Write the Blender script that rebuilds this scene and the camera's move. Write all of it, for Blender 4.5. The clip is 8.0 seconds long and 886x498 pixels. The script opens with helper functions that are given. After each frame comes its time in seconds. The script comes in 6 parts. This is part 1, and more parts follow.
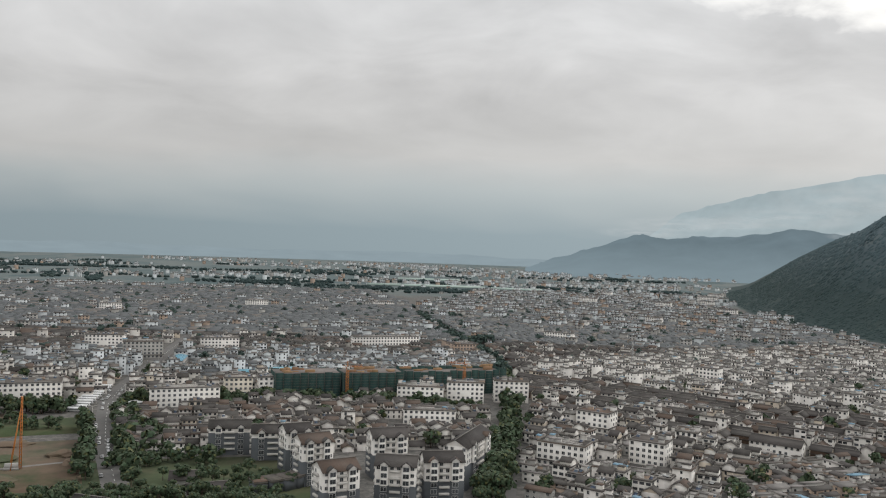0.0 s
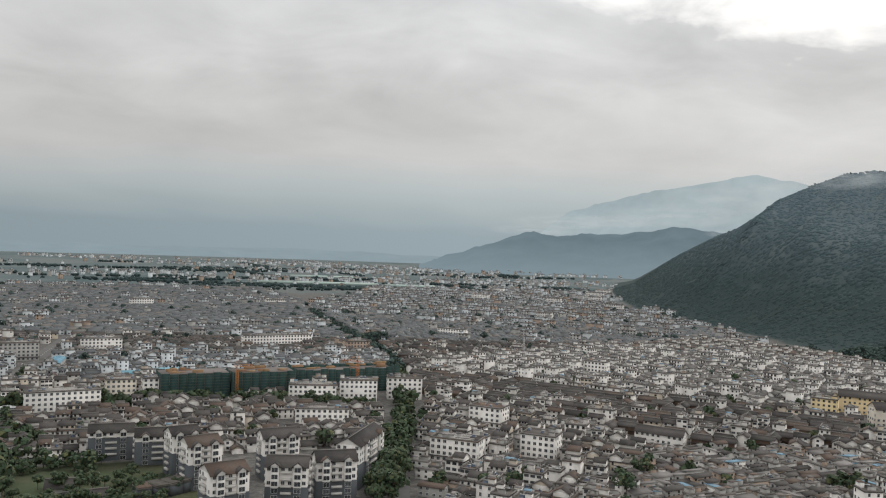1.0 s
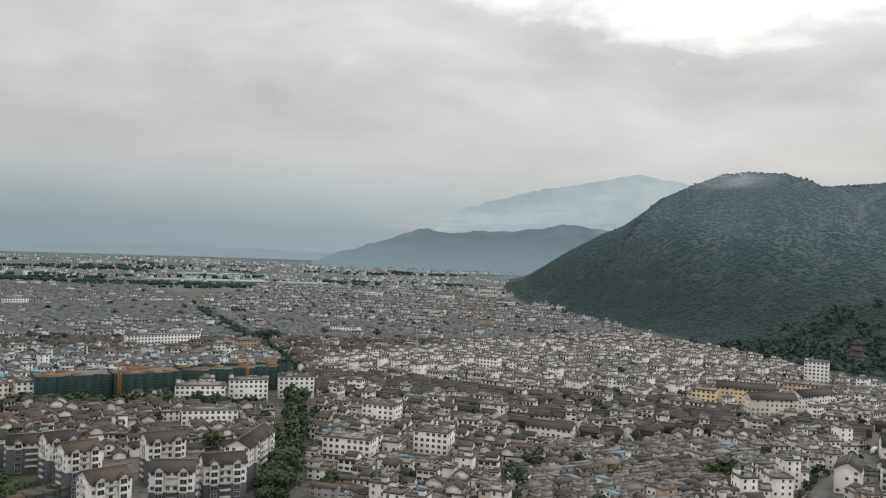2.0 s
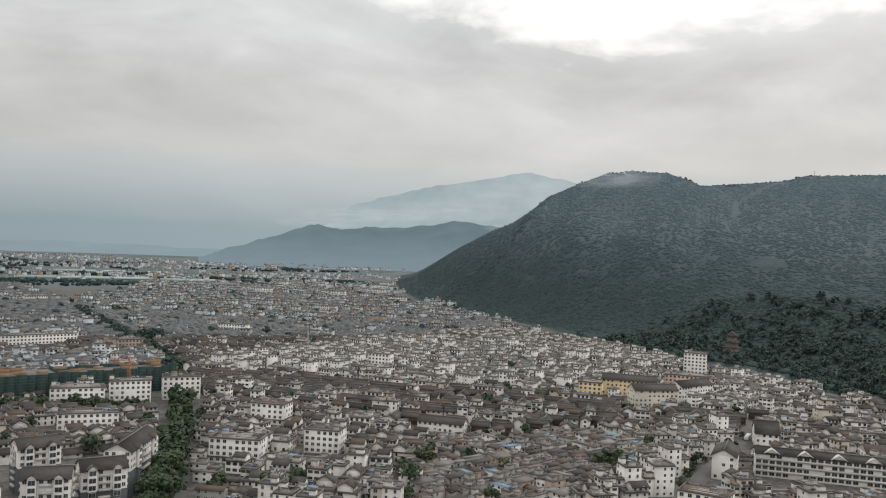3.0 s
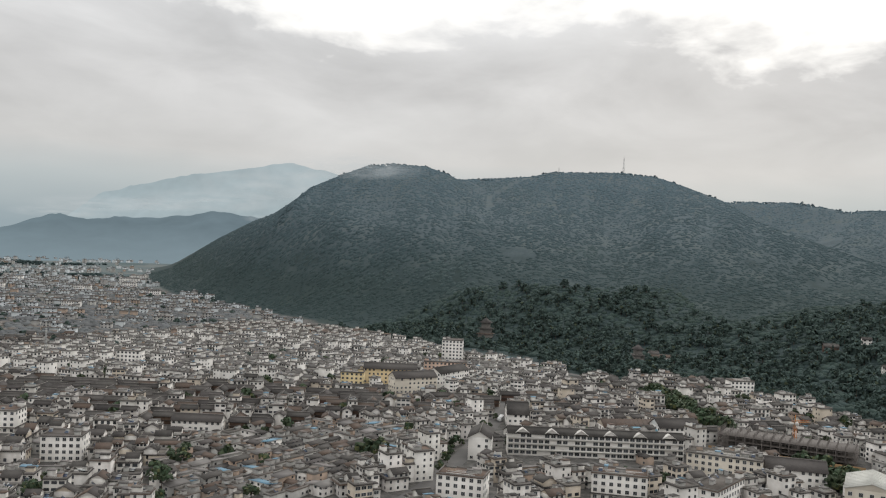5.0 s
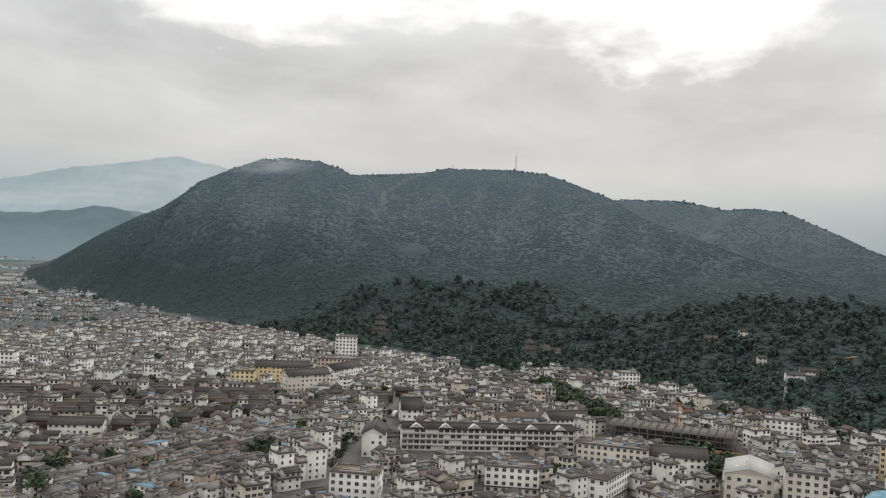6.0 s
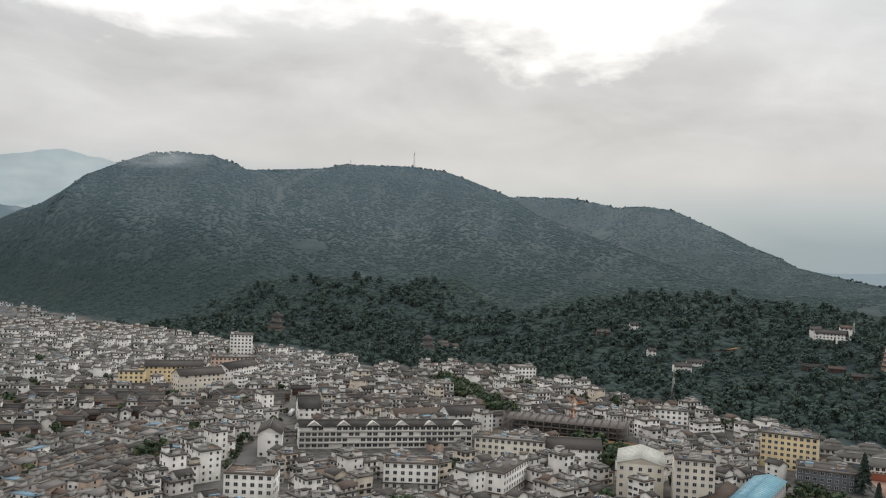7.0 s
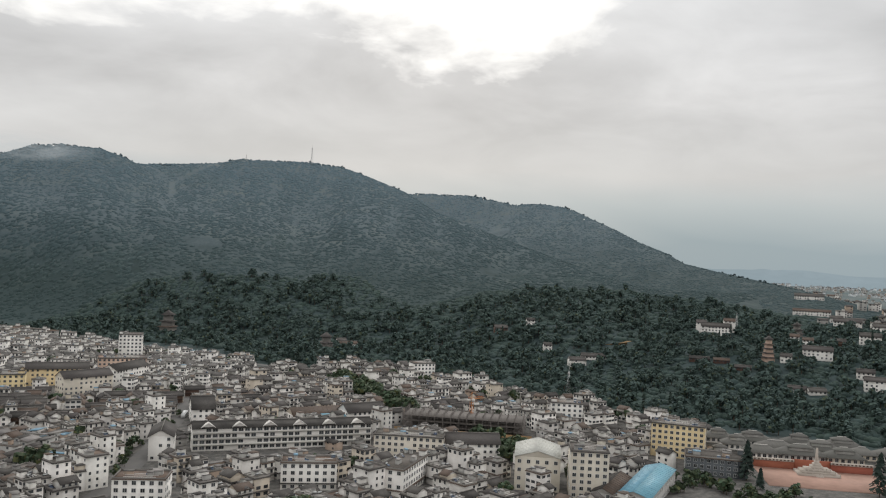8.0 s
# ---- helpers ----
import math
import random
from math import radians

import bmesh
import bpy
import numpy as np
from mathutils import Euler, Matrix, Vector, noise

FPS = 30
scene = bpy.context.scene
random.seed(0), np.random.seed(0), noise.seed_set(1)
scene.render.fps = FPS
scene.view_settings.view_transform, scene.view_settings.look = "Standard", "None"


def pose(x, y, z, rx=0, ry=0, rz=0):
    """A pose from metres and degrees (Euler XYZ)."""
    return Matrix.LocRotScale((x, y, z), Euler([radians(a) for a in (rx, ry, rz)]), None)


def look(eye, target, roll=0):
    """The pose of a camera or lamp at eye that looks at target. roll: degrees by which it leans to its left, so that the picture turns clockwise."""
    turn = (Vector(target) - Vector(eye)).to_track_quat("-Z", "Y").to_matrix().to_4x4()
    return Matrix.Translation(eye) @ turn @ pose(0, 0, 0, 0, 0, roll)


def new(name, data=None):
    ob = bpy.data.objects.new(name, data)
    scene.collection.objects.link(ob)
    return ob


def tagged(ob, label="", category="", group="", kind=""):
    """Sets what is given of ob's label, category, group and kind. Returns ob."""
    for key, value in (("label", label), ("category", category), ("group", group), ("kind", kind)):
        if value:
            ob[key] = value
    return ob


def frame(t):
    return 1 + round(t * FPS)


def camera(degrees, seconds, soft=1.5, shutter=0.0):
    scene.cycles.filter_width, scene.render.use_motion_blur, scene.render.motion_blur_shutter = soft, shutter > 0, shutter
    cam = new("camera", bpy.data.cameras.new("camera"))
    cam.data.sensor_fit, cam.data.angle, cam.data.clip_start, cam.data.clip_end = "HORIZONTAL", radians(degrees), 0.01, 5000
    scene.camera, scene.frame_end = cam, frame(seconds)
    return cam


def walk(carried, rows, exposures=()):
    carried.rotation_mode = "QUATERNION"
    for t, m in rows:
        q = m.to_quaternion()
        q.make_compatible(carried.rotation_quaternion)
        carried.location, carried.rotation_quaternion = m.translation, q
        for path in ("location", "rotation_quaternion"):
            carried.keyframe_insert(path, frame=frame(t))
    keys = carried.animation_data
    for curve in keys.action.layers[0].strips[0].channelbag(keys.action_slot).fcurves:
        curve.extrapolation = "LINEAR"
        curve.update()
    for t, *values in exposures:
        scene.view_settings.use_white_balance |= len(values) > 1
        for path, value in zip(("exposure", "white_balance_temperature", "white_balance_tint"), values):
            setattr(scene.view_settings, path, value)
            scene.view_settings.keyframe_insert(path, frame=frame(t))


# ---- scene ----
# ---------------- camera: a drone that hovers, drifts a few metres and turns right ----------------
cam = camera(54.46, 8.0, soft=1.15)
ROWS = [  # seconds, x, y, z, yaw, pitch, lean
    (0.0, 0.00, 0.00, 120.00, -0.00, -0.57, 1.99),
    (0.5, 0.24, 1.17, 119.89, -3.62, -0.54, 2.03),
    (1.0, 0.40, 2.33, 119.86, -7.06, -0.53, 2.08),
    (1.5, 0.64, 3.56, 119.81, -10.66, -0.50, 2.15),
    (3.0, 1.53, 7.41, 119.49, -21.34, -0.44, 2.33),
    (3.5, 1.98, 8.62, 119.17, -25.39, -0.40, 2.37),
    (4.0, 2.74, 9.84, 118.94, -29.35, -0.36, 2.37),
    (4.5, 3.72, 11.10, 118.69, -33.28, -0.36, 2.39),
    (6.0, 6.83, 14.54, 117.46, -44.10, -0.28, 2.49),
    (6.5, 7.66, 15.49, 117.09, -47.43, -0.25, 2.52),
    (7.0, 8.42, 16.31, 116.88, -50.87, -0.21, 2.51),
    (7.5, 9.17, 17.08, 116.74, -54.34, -0.17, 2.49),
    (8.0, 9.97, 17.81, 116.61, -57.61, -0.13, 2.48),
]
walk(cam, [(t, pose(x, y, z, 90 + pitch, 0, yaw) @ pose(0, 0, 0, 0, 0, lean)) for t, x, y, z, yaw, pitch, lean in ROWS])

# ---------------- world: an overcast sky with a bright gap round the hidden sun ----------------
SUN_AZ, SUN_EL = 56.0, 24.0          # degrees clockwise from +y, and above the horizon


def nodes_of(tree):
    tree.nodes.clear()

    def n(kind, **given):
        node = tree.nodes.new(kind)
        for key, value in given.items():
            if key.startswith("i_"):
                node.inputs[int(key[2:])].default_value = value
            else:
                setattr(node, key, value)
        return node

    def link(a, b, out=0, into=0):
        tree.links.new(a.outputs[out], b.inputs[into])
        return b
    return n, link


def ramp(n, stops, mode="LINEAR"):
    node = n("ShaderNodeValToRGB")
    node.color_ramp.interpolation = mode
    els = node.color_ramp.elements
    while len(els) < len(stops):
        els.new(0.5)
    for el, (at, col) in zip(els, stops):
        el.position = at
        el.color = (*col, 1) if len(col) == 3 else col
    return node


def math_node(n, link, op, a, b=None, clamp=False):
    node = n("ShaderNodeMath", operation=op, use_clamp=clamp)
    for k, v in enumerate((a, b)):
        if v is None:
            continue
        if isinstance(v, (int, float)):
            node.inputs[k].default_value = v
        elif isinstance(v, tuple):
            link(v[0], node, v[1], k)
        else:
            link(v, node, 0, k)
    return node


def mix_rgb(n, link, fac, a, b, blend="MIX"):
    node = n("ShaderNodeMix", data_type="RGBA", blend_type=blend)
    for k, v in ((0, fac), (6, a), (7, b)):
        if isinstance(v, (int, float)):
            node.inputs[k].default_value = v
        elif isinstance(v, tuple):
            node.inputs[k].default_value = (*v, 1)
        else:
            link(v, node, 0, k)

    class Out:
        outputs = [node.outputs[2]]
    return Out


def make_world():
    world = bpy.data.worlds.new("sky")
    scene.world = world
    world.use_nodes = True
    n, link = nodes_of(world.node_tree)
    M = lambda op, a, b=None, clamp=False: math_node(n, link, op, a, b, clamp)
    tc = n("ShaderNodeTexCoord")
    sep = n("ShaderNodeSeparateXYZ")
    link(tc, sep, 0, 0)
    el = M("ARCSINE", (sep, 2))                       # radians
    el = M("MULTIPLY", el, 57.2958)
    az = M("MULTIPLY", M("ARCTAN2", (sep, 0), (sep, 1)), 57.2958)
    # cloud deck seen in perspective
    zz = M("ADD", M("MAXIMUM", (sep, 2), 0.0), 0.24)
    px, py = M("DIVIDE", (sep, 0), zz), M("DIVIDE", (sep, 1), zz)
    deck = n("ShaderNodeCombineXYZ")
    link(px, deck, 0, 0), link(py, deck, 0, 1)

    def cloud(scale, detail, shift, rough=0.55, distort=0.4):
        move = n("ShaderNodeMapping")
        move.inputs[1].default_value = shift
        link(deck, move)
        tex = n("ShaderNodeTexNoise", i_2=scale, i_3=detail, i_4=rough, i_8=distort)
        link(move, tex)
        return tex
    big, mid, fine = cloud(0.8, 3, (3.1, 1.7, 0)), cloud(2.3, 5, (7.4, 2.2, 3)), cloud(6.5, 6, (1, 5, 8))
    # elevation bands: blue rain haze low down, pale grey above
    wob = M("MULTIPLY", M("SUBTRACT", big, 0.5), 3.0)
    e2 = M("ADD", el, wob)
    band = ramp(n, [(0.0, (0.275, 0.345, 0.38)), (0.14, (0.285, 0.355, 0.39)), (0.26, (0.45, 0.49, 0.50)), (0.36, (0.575, 0.57, 0.56)),
                    (0.6, (0.615, 0.61, 0.605)), (1.0, (0.70, 0.705, 0.71))])
    link(M("DIVIDE", M("ADD", e2, 2.0), 20.0, True), band)
    # soft modelling of the clouds
    shade = M("ADD", M("MULTIPLY", M("SUBTRACT", mid, 0.5), 0.66), M("MULTIPLY", M("SUBTRACT", big, 0.5), 0.7))
    shade = M("ADD", shade, M("MULTIPLY", M("SUBTRACT", fine, 0.5), 0.10))
    fade = M("MULTIPLY", M("SUBTRACT", el, 3.0), 0.14, True)
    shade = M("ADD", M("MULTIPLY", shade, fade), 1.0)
    col = mix_rgb(n, link, 1.0, band, shade, "MULTIPLY")
    # bright opening high over the hill, ragged below
    rim = ramp(n, [(b / 90, (e / 20, e / 20, e / 20)) for b, e in ((8, 17.5), (18, 14.6), (25, 13.2), (31, 10.2), (35, 13.6), (45, 15.2), (51, 12.6), (62, 10.6), (66, 12.6), (71, 18.5))], "B_SPLINE")
    link(M("DIVIDE", az, 90.0, True), rim)
    edge = M("ADD", M("MULTIPLY", M("SUBTRACT", mid, 0.5), 11.0), M("MULTIPLY", M("SUBTRACT", fine, 0.5), 6.0))
    gap = M("MULTIPLY", M("ADD", M("SUBTRACT", el, M("MULTIPLY", rim, 20.0)), edge), 0.30, True)
    gap = M("MULTIPLY", gap, M("SUBTRACT", 1.0, M("MULTIPLY", M("SUBTRACT", el, 26.0), 0.05, True)))
    col = mix_rgb(n, link, gap, col, (1.12, 1.10, 1.06))
    zen = M("ADD", M("MULTIPLY", M("MULTIPLY", M("SUBTRACT", el, 22.0), 0.022, True), 0.75), 1.0)
    col = mix_rgb(n, link, 1.0, col, zen, "MULTIPLY")
    west = M("SUBTRACT", 1.0, M("MULTIPLY", M("MULTIPLY", M("SUBTRACT", 8.0, az), 0.025, True), 0.2))
    col = mix_rgb(n, link, 1.0, col, west, "MULTIPLY")
    nish = n("ShaderNodeTexSky", sky_type="NISHITA", sun_disc=False, sun_elevation=radians(SUN_EL), sun_rotation=radians(SUN_AZ))
    low = n("ShaderNodeBackground", i_1=0.06)
    link(nish, low)
    over = n("ShaderNodeBackground", i_1=1.0)
    link(col, over)
    both = n("ShaderNodeMixShader", i_0=0.96)
    link(low, both, 0, 1), link(over, both, 0, 2)
    link(both, n("ShaderNodeOutputWorld"))


make_world()
sun = new("sun", bpy.data.lights.new("sun", "SUN"))
sun.data.energy, sun.data.angle, sun.data.color = 0.7, radians(20), (1.0, 0.95, 0.88)
sa, se = radians(SUN_AZ), radians(SUN_EL + 14)
sun.matrix_world = look((0, 0, 500), (-math.sin(sa) * math.cos(se), -math.cos(sa) * math.cos(se), 500 - math.sin(se)))
scene.view_settings.exposure = 0.15

# ---------------- materials ----------------


def material(name, base, rough=0.85, spread=0.12, hue=0.03, grain=0.0, grain_scale=1.0, stain=0.0, stain_scale=0.15, bump=0.0, stain_col=None,
             metal=0.0, spec=0.3, tint=None, tint_share=0.0, bands=0.0):
    """A dull surface: colour that varies from piece to piece, grain, stains and relief in world metres."""
    mat = bpy.data.materials.new(name)
    mat.use_nodes = True
    n, link = nodes_of(mat.node_tree)
    M = lambda op, a, b=None, clamp=False: math_node(n, link, op, a, b, clamp)
    bsdf, out = n("ShaderNodeBsdfPrincipled"), n("ShaderNodeOutputMaterial")
    link(bsdf, out)
    bsdf.inputs["Roughness"].default_value, bsdf.inputs["Metallic"].default_value = rough, metal
    bsdf.inputs["Specular IOR Level"].default_value = spec
    geo, info = n("ShaderNodeNewGeometry"), n("ShaderNodeObjectInfo")
    rnd = M("FRACT", M("ADD", (geo, 8), (info, 5)))
    val = M("ADD", M("MULTIPLY", M("SUBTRACT", rnd, 0.5), 2 * spread), 1.0)
    rnd2 = M("FRACT", M("MULTIPLY", rnd, 17.31))
    hsv = n("ShaderNodeHueSaturation")
    hsv.inputs["Color"].default_value = (*base, 1)
    link(M("ADD", M("MULTIPLY", M("SUBTRACT", rnd2, 0.5), hue), 0.5), hsv, 0, 0)
    link(val, hsv, 0, 2)
    col = hsv
    if tint:
        share = M("GREATER_THAN", M("FRACT", M("MULTIPLY", rnd, 7.77)), 1.0 - tint_share)
        col = mix_rgb(n, link, M("MULTIPLY", share, 0.8), col, tint)
    if stain:
        tex = n("ShaderNodeTexNoise", i_2=stain_scale, i_3=5, i_4=0.6)
        link(geo, tex)
        f = M("MULTIPLY", M("SUBTRACT", tex, 0.46), 5.0 * stain, True)
        col = mix_rgb(n, link, f, col, stain_col or tuple(c * 0.5 for c in base))
    if grain:
        tex = n("ShaderNodeTexNoise", i_2=grain_scale, i_3=3, i_4=0.65)
        link(geo, tex)
        g = M("ADD", M("MULTIPLY", M("SUBTRACT", tex, 0.5), 2 * grain), 1.0)
        col = mix_rgb(n, link, 1.0, col, g, "MULTIPLY")
        if bump:
            b = n("ShaderNodeBump", i_0=bump, i_1=0.3)
            link(tex, b, 0, b.inputs.find("Height"))
            link(b, bsdf, 0, bsdf.inputs.find("Normal"))
    link(col, bsdf, 0, 0)
    return mat


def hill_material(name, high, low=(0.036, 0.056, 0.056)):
    """Forest crowns, dark low down, haze put in as paler blue towards the crest, with drier patches."""
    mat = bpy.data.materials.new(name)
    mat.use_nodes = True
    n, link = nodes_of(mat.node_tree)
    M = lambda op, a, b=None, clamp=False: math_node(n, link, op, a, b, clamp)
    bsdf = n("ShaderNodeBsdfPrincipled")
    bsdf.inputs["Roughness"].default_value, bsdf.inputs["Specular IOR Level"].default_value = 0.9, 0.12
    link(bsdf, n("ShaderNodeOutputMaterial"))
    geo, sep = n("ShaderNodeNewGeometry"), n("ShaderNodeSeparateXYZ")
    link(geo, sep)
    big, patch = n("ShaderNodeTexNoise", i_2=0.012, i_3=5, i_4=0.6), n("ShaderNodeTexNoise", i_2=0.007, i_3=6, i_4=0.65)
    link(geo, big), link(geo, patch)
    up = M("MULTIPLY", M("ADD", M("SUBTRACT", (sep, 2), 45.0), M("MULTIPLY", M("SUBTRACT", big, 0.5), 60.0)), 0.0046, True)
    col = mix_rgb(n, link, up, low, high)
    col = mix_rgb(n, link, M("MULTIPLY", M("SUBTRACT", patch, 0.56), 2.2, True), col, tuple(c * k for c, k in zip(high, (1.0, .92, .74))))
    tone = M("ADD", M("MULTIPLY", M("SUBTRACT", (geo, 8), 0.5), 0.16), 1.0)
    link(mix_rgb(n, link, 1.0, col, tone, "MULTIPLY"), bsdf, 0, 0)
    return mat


def glass_material(name, base):
    mat = material(name, base, rough=0.18, spread=0.5, hue=0.05, spec=0.5)
    return mat


MAT = {
    "wall": material("white_plaster", (0.68, 0.655, 0.62), 0.9, 0.24, 0.03, 0.14, 0.5, 0.35, 0.2, stain_col=(0.46, 0.42, 0.38), tint=(0.52, 0.44, 0.34), tint_share=0.10),
    "plaster": material("clean_white_plaster", (0.75, 0.725, 0.69), 0.9, 0.06, 0.01, 0.10, 0.5, 0.22, 0.2, stain_col=(0.55, 0.52, 0.48)),
    "scaffold": material("rusty_scaffold", (0.14, 0.125, 0.115), 0.8, 0.2, 0.02, 0.2, 0.6),
    "grey_wall": material("grey_render", (0.40, 0.39, 0.37), 0.9, 0.2, 0.04, 0.12, 0.6, 0.4, 0.2, tint=(0.42, 0.30, 0.22), tint_share=0.2),
    "dark_wall": material("dark_grey_cladding", (0.10, 0.11, 0.12), 0.75, 0.12, 0.02, 0.1, 0.7, 0.3),
    "cream": material("cream_render", (0.62, 0.57, 0.49), 0.9, 0.06, 0.01, 0.08, 0.4, 0.3, 0.15, stain_col=(0.46, 0.40, 0.32)),
    "yellow": material("yellow_render", (0.66, 0.53, 0.32), 0.9, 0.06, 0.01, 0.08, 0.4, 0.25, 0.15, stain_col=(0.5, 0.38, 0.2)),
    "pink": material("pink_render", (0.58, 0.42, 0.34), 0.9, 0.06, 0.01, 0.08, 0.4, 0.25, 0.15),
    "timber": material("red_brown_timber", (0.095, 0.058, 0.044), 0.8, 0.2, 0.03, 0.15, 1.0),
    "tile": material("grey_clay_tile", (0.057, 0.052, 0.049), 0.85, 0.42, 0.05, 0.30, 0.9, 0.4, 0.12, 0.5, stain_col=(0.10, 0.092, 0.084), tint=(0.110, 0.076, 0.058), tint_share=0.25),
    "palace_tile": material("grey_green_palace_tile", (0.125, 0.122, 0.112), 0.85, 0.15, 0.03, 0.25, 0.9, 0.4, 0.12, 0.5, stain_col=(0.09, 0.088, 0.08)),
    "pale_tile": material("worn_grey_tile", (0.105, 0.100, 0.095), 0.85, 0.35, 0.04, 0.3, 0.9, 0.4, 0.12, stain_col=(0.15, 0.14, 0.13)),
    "flat": material("concrete_roof", (0.112, 0.099, 0.088), 0.9, 0.55, 0.05, 0.45, 0.9, 0.5, 0.25, stain_col=(0.06, 0.056, 0.052), tint=(0.15, 0.10, 0.075), tint_share=0.22),
    "shed": material("weathered_sheet_roof", (0.15, 0.14, 0.132), 0.6, 0.7, 0.05, 0.15, 0.6, 0.4, 0.3, tint=(0.14, 0.30, 0.42), tint_share=0.12),
    "blue": material("blue_steel_roof", (0.14, 0.32, 0.42), 0.5, 0.12, 0.02, 0.10, 0.4, 0.4, 0.12, stain_col=(0.26, 0.44, 0.52)),
    "pale": material("pale_sheet_roof", (0.52, 0.52, 0.48), 0.6, 0.08, 0.01, 0.08, 0.4, 0.3, 0.2),
    "glass": glass_material("window_glass", (0.055, 0.06, 0.066)),
    "frame": material("window_frame", (0.6, 0.6, 0.58), 0.6, 0.1),
    "coping": material("grey_parapet", (0.21, 0.197, 0.182), 0.9, 0.25, 0.03, 0.15, 0.6, 0.4, 0.3),
    "trim": material("pale_concrete_trim", (0.55, 0.53, 0.50), 0.85, 0.15, 0.02, 0.1, 0.8),
    "panel": material("solar_panel", (0.05, 0.07, 0.11), 0.25, 0.2, spec=0.5),
    "steel": material("galvanised_steel", (0.42, 0.43, 0.43), 0.5, 0.1, metal=0.6),
    "net": material("green_scaffold_net", (0.026, 0.058, 0.052), 0.9, 0.10, 0.02, 0.30, 0.35, 0.5, 0.10, stain_col=(0.03, 0.055, 0.05)),
    "orange": material("orange_painted_steel", (0.52, 0.19, 0.05), 0.6, 0.1),
    "formwork": material("timber_formwork", (0.26, 0.155, 0.085), 0.85, 0.2, 0.03, 0.2, 0.8),
    "red": material("dark_red_wall", (0.30, 0.095, 0.06), 0.85, 0.08, 0.01, 0.1, 0.5, 0.3),
    "paving": material("reddish_paving", (0.38, 0.24, 0.19), 0.9, 0.08, 0.01, 0.15, 0.3, 0.3, 0.1),
    "stone": material("pale_stone", (0.44, 0.39, 0.34), 0.85, 0.06, 0.01, 0.12, 0.6),
    "road": material("asphalt", (0.115, 0.112, 0.108), 0.9, 0.0, 0.0, 0.15, 0.3, 0.4, 0.06, stain_col=(0.17, 0.16, 0.15)),
    "grass": material("rough_grass", (0.055, 0.075, 0.034), 0.95, 0.0, 0.0, 0.4, 0.3, 0.6, 0.05, stain_col=(0.10, 0.09, 0.055)),
    "line": material("road_paint", (0.65, 0.65, 0.62), 0.8, 0.0),
    "soil": material("bare_soil", (0.125, 0.092, 0.066), 0.95, 0.0, 0.0, 0.3, 0.15, 0.9, 0.04, stain_col=(0.055, 0.068, 0.036)),
    "tunnel": material("green_plastic_film", (0.30, 0.38, 0.35), 0.5, 0.06, 0.01, 0.1, 0.05),
    "leaf": material("foliage", (0.050, 0.074, 0.040), 0.8, 0.30, 0.08, 0.35, 0.5, spec=0.3, tint=(0.10, 0.105, 0.04), tint_share=0.10),
    "pine": material("dark_conifer", (0.036, 0.052, 0.044), 0.9, 0.2, 0.05, 0.25, 0.6, spec=0.12),
    "bark": material("bark", (0.09, 0.07, 0.055), 0.95, 0.2),
    # far quarters: distance haze put into the tile and wall colours
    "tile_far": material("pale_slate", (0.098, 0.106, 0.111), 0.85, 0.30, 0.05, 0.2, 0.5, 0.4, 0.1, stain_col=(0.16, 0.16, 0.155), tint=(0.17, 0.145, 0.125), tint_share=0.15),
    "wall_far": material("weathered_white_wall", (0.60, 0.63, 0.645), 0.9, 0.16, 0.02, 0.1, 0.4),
    "canopy": material("park_foliage", (0.066, 0.096, 0.086), 0.9, 0.14, 0.05, 0.22, 0.3, spec=0.12, tint=(0.070, 0.082, 0.045), tint_share=0.06),
    "thicket": material("undergrowth", (0.044, 0.066, 0.060), 0.9, 0.15, 0.05, 0.25, 0.3, spec=0.12),
    "car": material("car_paint", (0.5, 0.5, 0.5), 0.3, 0.6, 0.2, spec=0.5),
    "white": material("white_coachwork", (0.75, 0.76, 0.76), 0.4, 0.08),
    "tyre": material("tyre_rubber", (0.02, 0.02, 0.02), 0.9, 0.0),
}


